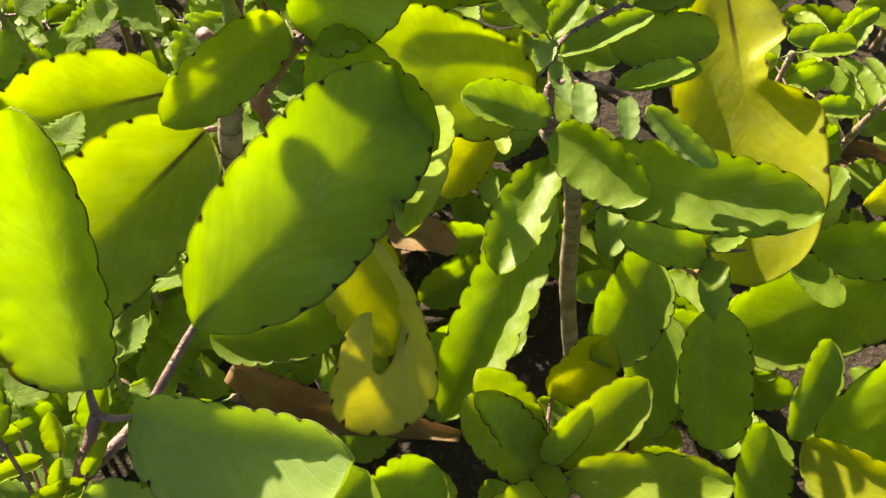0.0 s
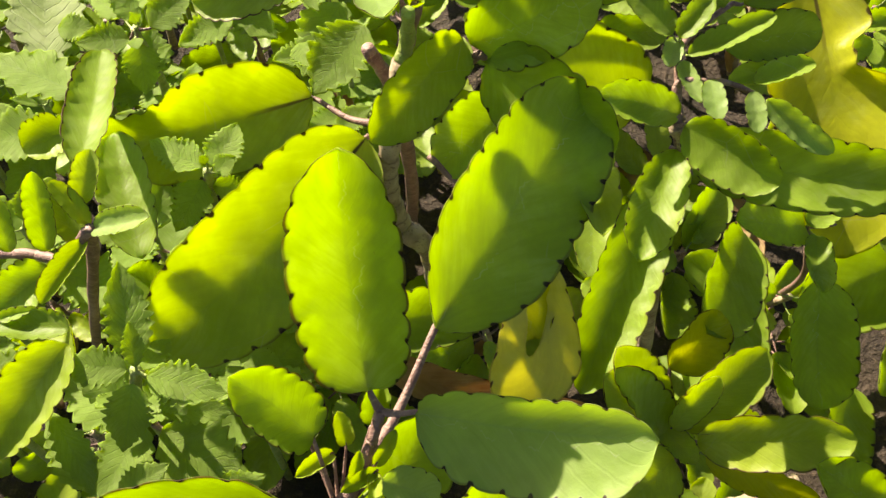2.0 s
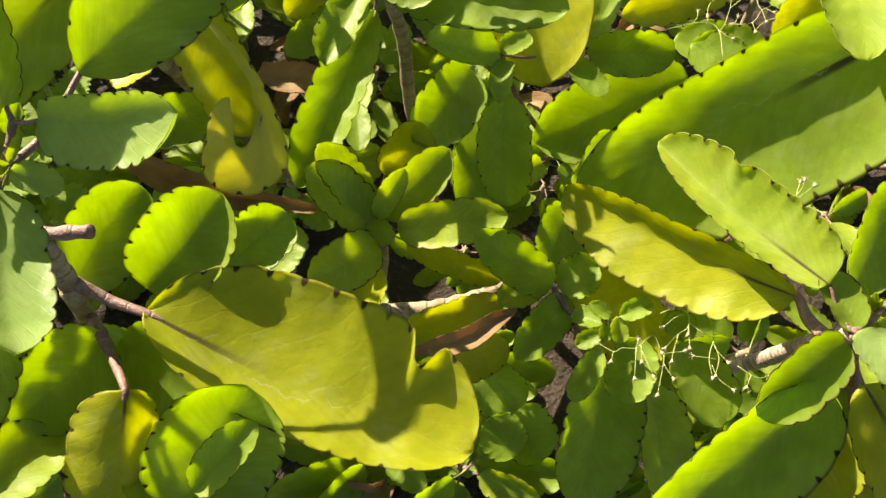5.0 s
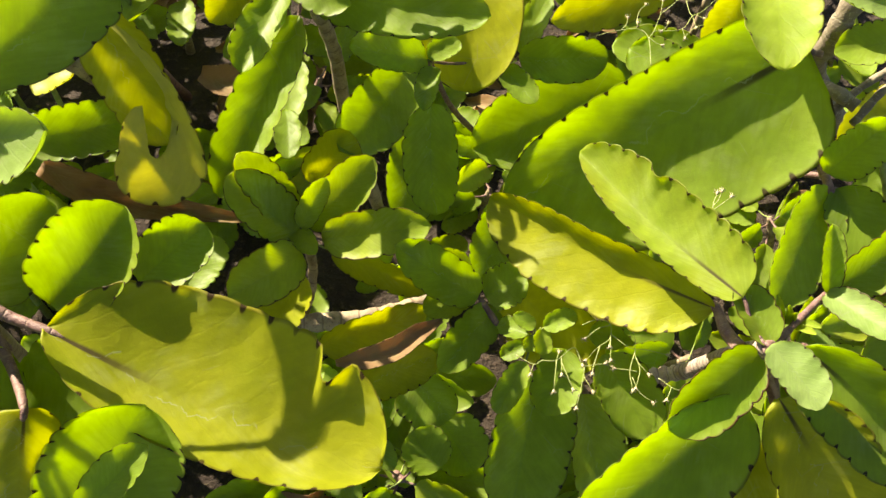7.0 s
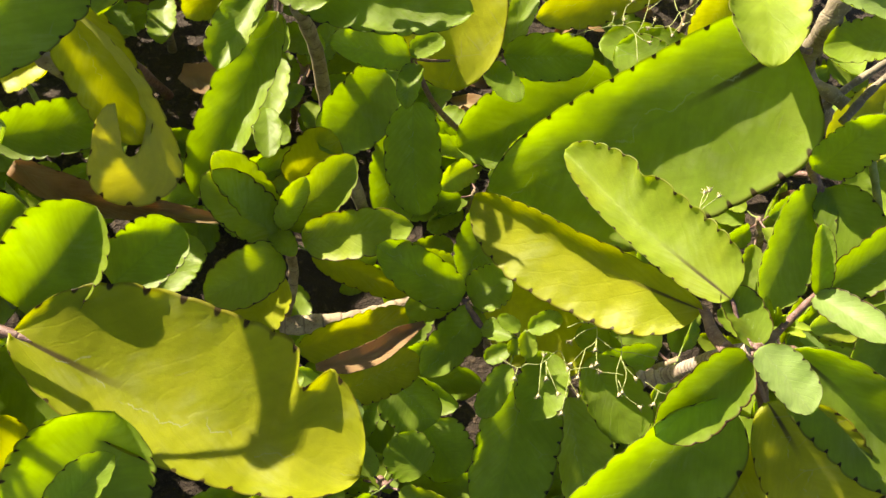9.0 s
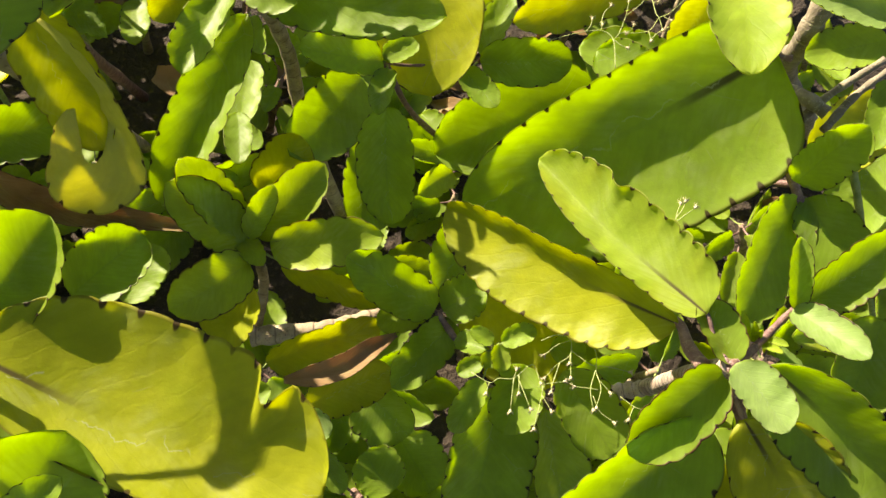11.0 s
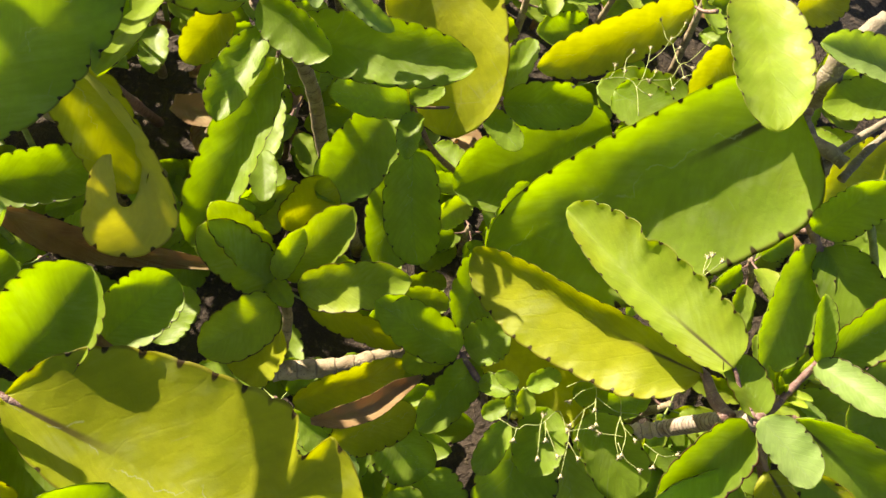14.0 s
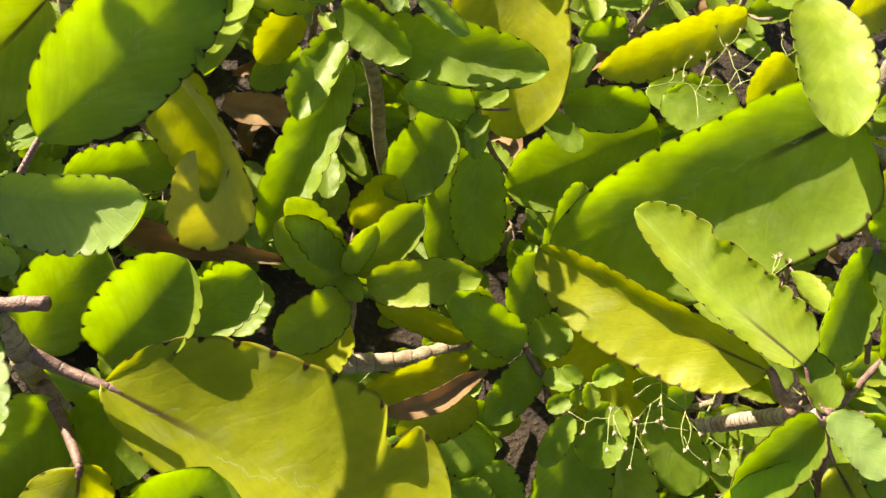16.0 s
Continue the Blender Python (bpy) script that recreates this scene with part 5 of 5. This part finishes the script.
leaf(plant_m, (-0.2685, 0.4043, 0.2600), (-0.3277, 0.4307, 0.2600), (-0.103, -0.231, 0.968), 0.0279, YELLOW, cup=0.06, teeth=8)
plant_k = plant("low succulent shoot with small red-edged leaves", (-0.321, 0.267))
stalk(plant_k, [(-0.3213, 0.2666, 0.0000), (-0.2258, 0.1860, 0.2400), (-0.1994, 0.1749, 0.3120), (-0.2112, 0.1705, 0.3000), (-0.2285, 0.1768, 0.2950), (-0.2439, 0.1809, 0.2900)], 0.0028, 0.002, PURPLE, "stem")
leaf(plant_k, (-0.2048, 0.1980, 0.3210), (-0.2227, 0.2938, 0.2920), (0.091, 0.304, 0.948), 0.0201, GREEN, cup=0.14, teeth=9, dark=1)
leaf(plant_k, (-0.2027, 0.1829, 0.3180), (-0.1978, 0.2006, 0.3300), (0.096, -0.577, 0.811), 0.0109, LIME, cup=0.1, teeth=6, redrim=1)
leaf(plant_k, (-0.1976, 0.1747, 0.3140), (-0.1725, 0.1705, 0.3260), (-0.446, -0.129, 0.885), 0.0115, PALE, cup=0.14, teeth=7, node=(-0.1994, 0.1749, 0.3120))
leaf(plant_k, (-0.1994, 0.1761, 0.3140), (-0.2124, 0.1889, 0.3260), (0.379, -0.397, 0.836), 0.0080, LIME, cup=0.2, teeth=7, redrim=1, node=(-0.1994, 0.1749, 0.3120))
leaf(plant_k, (-0.2199, 0.1733, 0.3020), (-0.2193, 0.1932, 0.3270), (0.240, -0.763, 0.600), 0.0113, GREEN, cup=0.14, teeth=8, redrim=1)
leaf(plant_k, (-0.2074, 0.1768, 0.3000), (-0.2203, 0.1994, 0.3150), (0.302, -0.401, 0.865), 0.0116, GREEN, cup=0.1, teeth=8, redrim=1)
leaf(plant_k, (-0.2001, 0.1711, 0.3120), (-0.2163, 0.1491, 0.3030), (0.026, -0.396, 0.918), 0.0094, LIME, cup=0.25, teeth=8, redrim=1, node=(-0.1994, 0.1749, 0.3120))
leaf(plant_k, (-0.2350, 0.1750, 0.3000), (-0.2370, 0.1901, 0.3150), (0.306, -0.652, 0.694), 0.0094, GREEN, cup=0.1, teeth=7, redrim=1)
leaf(plant_k, (-0.1908, 0.1823, 0.2800), (-0.2094, 0.2435, 0.2900), (0.124, -0.123, 0.985), 0.0236, GREEN, cup=0.1, teeth=8)
leaf(plant_k, (-0.2204, 0.1710, 0.2920), (-0.2406, 0.1512, 0.2900), (0.128, -0.229, 0.965), 0.0207, GREEN, cup=0.12, teeth=8)
leaf(plant_k, (-0.2100, 0.1452, 0.2900), (-0.2400, 0.1488, 0.2900), (-0.014, -0.114, 0.993), 0.0136, GREEN, cup=0.12, teeth=8)
leaf(plant_k, (-0.2041, 0.1328, 0.3020), (-0.2285, 0.0957, 0.2900), (0.085, -0.357, 0.930), 0.0239, LIME, cup=0.12, teeth=8)
leaf(plant_k, (-0.2353, 0.2560, 0.2800), (-0.2528, 0.2424, 0.2800), (0.193, -0.249, 0.949), 0.0231, LIME, cup=0.1, teeth=7)
leaf(plant_k, (-0.2172, 0.2491, 0.2800), (-0.2424, 0.2481, 0.2700), (-0.340, -0.308, 0.889), 0.0326, GREEN, cup=0.1, teeth=7)
leaf(plant_k, (-0.1823, 0.1759, 0.2600), (-0.2004, 0.1824, 0.2700), (0.390, -0.267, 0.881), 0.0175, GREEN, cup=0.1, teeth=7)
lobe(plant_b, [(-0.0425, 0.1965, 0.2890), (-0.0313, 0.1859, 0.2810), (-0.0234, 0.1776, 0.2720), (-0.0177, 0.1711, 0.2630), (-0.0184, 0.1695, 0.2540), (-0.0170, 0.1677, 0.2460), (-0.0191, 0.1613, 0.2400), (-0.0216, 0.1544, 0.2360), (-0.0243, 0.1509, 0.2350), (-0.0264, 0.1495, 0.2360), (-0.0282, 0.1490, 0.2390), (-0.0289, 0.1504, 0.2420), (-0.0287, 0.1533, 0.2460), (-0.0283, 0.1564, 0.2510), (-0.0285, 0.1604, 0.2560), (-0.0287, 0.1651, 0.2600)], [(-0.0405, 0.1977, 0.2890), (-0.0271, 0.1882, 0.2810), (-0.0180, 0.1789, 0.2730), (-0.0116, 0.1716, 0.2650), (-0.0077, 0.1656, 0.2540), (-0.0039, 0.1581, 0.2420), (-0.0016, 0.1491, 0.2280), (-0.0049, 0.1427, 0.2200), (-0.0141, 0.1337, 0.2180), (-0.0260, 0.1287, 0.2200), (-0.0385, 0.1291, 0.2260), (-0.0445, 0.1325, 0.2330), (-0.0459, 0.1392, 0.2400), (-0.0423, 0.1487, 0.2480), (-0.0397, 0.1576, 0.2540), (-0.0334, 0.1651, 0.2590)], CREAM, "rolled creamy yellow leaf lobe with a ragged hole")
ribbon(None, [(0.0620, 0.0520, 0.1720), (0.0772, 0.0531, 0.1730), (0.0943, 0.0571, 0.1750), (0.1091, 0.0653, 0.1770), (0.1224, 0.0714, 0.1780)], [0.0036, 0.0121, 0.0133, 0.0104, 0.0025], DRY, "dry_leaf", "curled tan dry leaf")
ribbon(None, [(-0.0949, 0.1626, 0.2150), (-0.0773, 0.1573, 0.2000), (-0.0528, 0.1544, 0.1850), (-0.0252, 0.1534, 0.1750), (0.0083, 0.1490, 0.1700)], [0.0120, 0.0185, 0.0180, 0.0130, 0.0055], DRY, "dry_leaf", "brown withered leaf folded along its rib")
ribbon(None, [(-0.0493, 0.3560, 0.0650), (-0.0319, 0.3494, 0.0620), (-0.0097, 0.3458, 0.0620), (0.0081, 0.3354, 0.0600)], [0.0136, 0.0272, 0.0273, 0.0136], DRY, "dry_leaf", "brown withered leaf caught among the stems")
spray_a = plant("thin dried flower spray with pale star-shaped seed heads", (0.300, 0.260), "flower_spray", "flower")
spray_twig(spray_a, [(0.2511, 0.1946, 0.2450), (0.2541, 0.2154, 0.2450), (0.2482, 0.2227, 0.2450), (0.2328, 0.2209, 0.2450), (0.2182, 0.2166, 0.2450)])
spray_twig(spray_a, [(0.2390, 0.2221, 0.2450), (0.2428, 0.2263, 0.2450), (0.2447, 0.2310, 0.2450)])
spray_twig(spray_a, [(0.2482, 0.2227, 0.2450), (0.2499, 0.2266, 0.2450)])
spray_twig(spray_a, [(0.2488, 0.2261, 0.2450), (0.2529, 0.2365, 0.2450), (0.2576, 0.2413, 0.2450)])
spray_twig(spray_a, [(0.2542, 0.2159, 0.2450), (0.2576, 0.2116, 0.2450), (0.2602, 0.2099, 0.2450)])
spray_twig(spray_a, [(0.2548, 0.2158, 0.2450), (0.2590, 0.2213, 0.2450), (0.2653, 0.2337, 0.2450), (0.2693, 0.2442, 0.2450)])
spray_twig(spray_a, [(0.2653, 0.2337, 0.2450), (0.2767, 0.2432, 0.2450), (0.2834, 0.2513, 0.2450)])
spray_twig(spray_a, [(0.2588, 0.2204, 0.2450), (0.2652, 0.2220, 0.2450), (0.2681, 0.2258, 0.2450)])
spray_twig(spray_a, [(0.2841, 0.2481, 0.2450), (0.2812, 0.2540, 0.2450), (0.2813, 0.2670, 0.2450)])
spray_twig(spray_a, [(0.2834, 0.2513, 0.2450), (0.2898, 0.2562, 0.2450), (0.2960, 0.2645, 0.2450)])
spray_twig(spray_a, [(0.2842, 0.2485, 0.2450), (0.2839, 0.2351, 0.2450), (0.2849, 0.2320, 0.2450), (0.2849, 0.2233, 0.2450)])
spray_twig(spray_a, [(0.2842, 0.2440, 0.2450), (0.2864, 0.2444, 0.2450)])
spray_twig(spray_a, [(0.2849, 0.2320, 0.2450), (0.2763, 0.2218, 0.2450), (0.2642, 0.2203, 0.2450)])
spray_twig(spray_a, [(0.2763, 0.2218, 0.2450), (0.2762, 0.2154, 0.2450)])
spray_twig(spray_a, [(0.2849, 0.2320, 0.2450), (0.2927, 0.2359, 0.2450), (0.3063, 0.2482, 0.2450)])
spray_twig(spray_a, [(0.2881, 0.2324, 0.2450), (0.2910, 0.2302, 0.2450)])
spray_twig(spray_a, [(0.2762, 0.2154, 0.2450), (0.2847, 0.2225, 0.2450), (0.2966, 0.2262, 0.2450), (0.3082, 0.2299, 0.2450)])
spray_twig(spray_a, [(0.3082, 0.2299, 0.2450), (0.3165, 0.2346, 0.2450), (0.3274, 0.2344, 0.2450)])
spray_twig(spray_a, [(0.3236, 0.2349, 0.2450), (0.3341, 0.2357, 0.2450)])
spray_twig(spray_a, [(0.3167, 0.2355, 0.2450), (0.3211, 0.2440, 0.2450), (0.3208, 0.2536, 0.2450), (0.3234, 0.2605, 0.2450)])
spray_twig(spray_a, [(0.3211, 0.2440, 0.2450), (0.3287, 0.2484, 0.2450), (0.3352, 0.2511, 0.2450)])
spray_twig(spray_a, [(0.3088, 0.2294, 0.2450), (0.3140, 0.2228, 0.2450), (0.3212, 0.2222, 0.2450)])
spray_twig(spray_a, [(0.3149, 0.2237, 0.2450), (0.3186, 0.2306, 0.2450)])
spray_b = plant("nodding dried flower spray with small pale seed heads", (0.210, 0.030), "flower_spray", "flower")
spray_twig(spray_b, [(0.2077, 0.0512, 0.2120), (0.2059, 0.0412, 0.2120), (0.1982, 0.0362, 0.2120), (0.1915, 0.0303, 0.2120)])
spray_twig(spray_b, [(0.2059, 0.0412, 0.2120), (0.2039, 0.0300, 0.2120)])
spray_twig(spray_b, [(0.1994, 0.0367, 0.2120), (0.1942, 0.0262, 0.2120), (0.1932, 0.0234, 0.2120)])
spray_twig(spray_b, [(0.2065, 0.0430, 0.2120), (0.2149, 0.0351, 0.2120), (0.2227, 0.0334, 0.2120), (0.2330, 0.0301, 0.2120)])
spray_twig(spray_b, [(0.2171, 0.0464, 0.2120), (0.2188, 0.0404, 0.2120), (0.2169, 0.0292, 0.2120), (0.2213, 0.0209, 0.2120)])
spray_twig(spray_b, [(0.2178, 0.0337, 0.2120), (0.2125, 0.0226, 0.2120), (0.2119, 0.0132, 0.2120)])
spray_twig(spray_b, [(0.2161, 0.0218, 0.2120), (0.2126, 0.0229, 0.2120), (0.2057, 0.0242, 0.2120)])
spray_twig(spray_b, [(0.2130, 0.0192, 0.2120), (0.2149, 0.0113, 0.2120), (0.2200, 0.0060, 0.2120)])
spray_twig(spray_b, [(0.2172, 0.0291, 0.2120), (0.2176, 0.0223, 0.2120), (0.2140, 0.0141, 0.2120)])
spray_twig(spray_b, [(0.1892, 0.0265, 0.2120), (0.1943, 0.0270, 0.2120), (0.1995, 0.0272, 0.2120)])
spray_twig(spray_b, [(0.1895, 0.0265, 0.2120), (0.1880, 0.0210, 0.2120), (0.1821, 0.0061, 0.2120)])
spray_twig(spray_b, [(0.1883, 0.0210, 0.2120), (0.1911, 0.0141, 0.2120)])
spray_twig(spray_b, [(0.1554, 0.0351, 0.2120), (0.1636, 0.0294, 0.2120), (0.1683, 0.0311, 0.2120), (0.1758, 0.0308, 0.2120), (0.1858, 0.0370, 0.2120), (0.1883, 0.0283, 0.2120)])
spray_twig(spray_b, [(0.1636, 0.0294, 0.2120), (0.1617, 0.0251, 0.2120)])
spray_twig(spray_b, [(0.1758, 0.0308, 0.2120), (0.1720, 0.0155, 0.2120)])
spray_twig(spray_b, [(0.1785, 0.0318, 0.2120), (0.1773, 0.0240, 0.2120)])
spray_twig(spray_b, [(0.1783, 0.0290, 0.2120), (0.1814, 0.0159, 0.2120)])
spray_twig(spray_b, [(0.1759, 0.0311, 0.2120), (0.1774, 0.0341, 0.2120)])
spray_twig(spray_b, [(0.2072, 0.0483, 0.2120), (0.1999, 0.0464, 0.2120), (0.1934, 0.0421, 0.2120)])
spray_twig(spray_b, [(0.2263, 0.0177, 0.2120), (0.2340, 0.0111, 0.2120), (0.2406, 0.0111, 0.2120)])
spray_twig(spray_b, [(0.2320, 0.0123, 0.2120), (0.2286, 0.0070, 0.2120)])
spray_twig(spray_b, [(0.1923, 0.0492, 0.2120), (0.2008, 0.0517, 0.2120), (0.2072, 0.0483, 0.2120), (0.2047, 0.0375, 0.2120)])
spray_c = plant("small white tufted flower with two green buds", (0.262, 0.090), "flower_spray", "flower")
spray_twig(spray_c, [(0.2443, 0.0749, 0.2780), (0.2490, 0.0779, 0.2780), (0.2563, 0.0825, 0.2780)])
spray_twig(spray_c, [(0.2461, 0.0766, 0.2780), (0.2479, 0.0809, 0.2780), (0.2502, 0.0846, 0.2780)])
spray_twig(spray_c, [(0.2464, 0.0780, 0.2780), (0.2502, 0.0816, 0.2780), (0.2528, 0.0857, 0.2780)])

# ---- low plants in the shade below ----
def low_plant(x, y, height, seed):
    rng = random.Random(seed)
    p = tagged(plant("low dark green succulent in the shade of its neighbours", (x, y)), group="low plants under the canopy")
    topz = height
    lean = Vector((rng.uniform(-0.02, 0.02), rng.uniform(-0.02, 0.02), 0))
    foot = Vector((x, y, -0.01))
    stalk(p, [foot, foot + lean * 0.4 + Vector((0, 0, topz * 0.5)), foot + lean + Vector((0, 0, topz))], 0.0042, 0.0026, rng.choice((BARK_TAN, PURPLE, BARK_TAN)))
    turn = rng.uniform(0, 6.28)
    for k in range(5):
        z = topz * (0.45 + 0.55 * k / 4)
        q = foot + lean * (z / topz) + Vector((0, 0, z))
        for side in (0, math.pi):
            w = turn + k * 1.35 + side + rng.uniform(-0.3, 0.3)
            out = Vector((math.cos(w), math.sin(w), rng.uniform(-0.25, 0.35)))
            size = rng.uniform(0.04, 0.075) * (1 - 0.09 * k)
            b = q + out.normalized() * 0.012
            leaf(p, b, b + out.normalized() * size, (rng.uniform(-0.1, 0.6), rng.uniform(-1.2, -0.4), 1), size * rng.uniform(0.42, 0.58),
                 rng.choice((GREEN, GREEN, GREEN, GREEN, LIME)), cup=rng.uniform(0.02, 0.14), teeth=6, node=q)


def scatter_low_plants():
    rng = random.Random(11)
    k = 0
    for j in range(10):
        for i in range(11):
            x, y = -0.52 + i * 0.105 + rng.uniform(-0.035, 0.035), -0.10 + j * 0.105 + rng.uniform(-0.035, 0.035)
            k += 1
            tall = 0.035 if 0.40 > y else 0.12
            low_plant(x, y, tall + rng.uniform(0.0, 0.03), 300 + k)


scatter_low_plants()


def litter():
    """Withered leaves and twigs lying about on the soil."""
    rng = random.Random(5)
    for k in range(46):
        x, y, w = rng.uniform(-0.35, 0.5), rng.uniform(-0.15, 0.55), rng.uniform(0, 6.28)
        size = rng.uniform(0.03, 0.07)
        d = Vector((math.cos(w), math.sin(w), 0)) * size
        q = Vector((x, y, 0.002))
        side = Vector((-d.y, d.x, 0)) * 0.18
        ribbon(None, [q, q + d * 0.35 + side + Vector((0, 0, 0.010)), q + d * 0.7 + Vector((0, 0, 0.012)), q + d + Vector((0, 0, 0.002))],
               [0.004, size * 0.36, size * 0.30, 0.003], DRY, "dry_leaf", "withered brown leaf lying on the soil")


litter()


# ---- downy herb filling the back of the bed ----
def herb_sprig(x, y, height, seed):
    rng = random.Random(seed)
    p = tagged(plant("grey-green downy herb sprig with toothed leaves", (x, y), "herb_plant"), group="downy herb sprigs")
    foot = Vector((x, y, -0.01))
    crown = foot + Vector((rng.uniform(-0.015, 0.015), rng.uniform(-0.015, 0.015), height))
    stalk(p, [foot, (foot + crown) / 2 + Vector((rng.uniform(-0.008, 0.008), 0, 0)), crown], 0.0026, 0.0018, STEM_GREEN)
    turn = rng.uniform(0, 6.28)
    for k in range(4):
        q = crown - Vector((0, 0, 0.014 * (3 - k)))
        for side in (0, math.pi):
            w = turn + k * math.pi / 2 + side + rng.uniform(-0.25, 0.25)
            size = (0.052, 0.046, 0.034, 0.017)[k] * rng.uniform(0.8, 1.15)
            out = Vector((math.cos(w), math.sin(w), (-0.1, 0.1, 0.35, 0.9)[k] + rng.uniform(-0.15, 0.15))).normalized()
            b = q + out * 0.005
            leaf(p, b, b + out * size, (-out.x * 0.4 + rng.uniform(-0.3, 0.3), -out.y * 0.4 + rng.uniform(-0.3, 0.1), 1), size * rng.uniform(0.62, 0.8), MINT, cup=0.08, teeth=8, saw=1, smax=0.40, node=q)


def scatter_herbs():
    rng = random.Random(21)
    k = 0
    for j in range(7):
        for i in range(7):
            x, y = -0.50 + i * 0.068 + rng.uniform(-0.025, 0.025), 0.19 + j * 0.075 + rng.uniform(-0.025, 0.025)
            if x > -0.13 and y < 0.34:
                continue
            k += 1
            herb_sprig(x, y, rng.uniform(0.185, 0.225) + (0.035 if x < -0.30 or y > 0.42 else 0.0), 700 + k)


scatter_herbs()
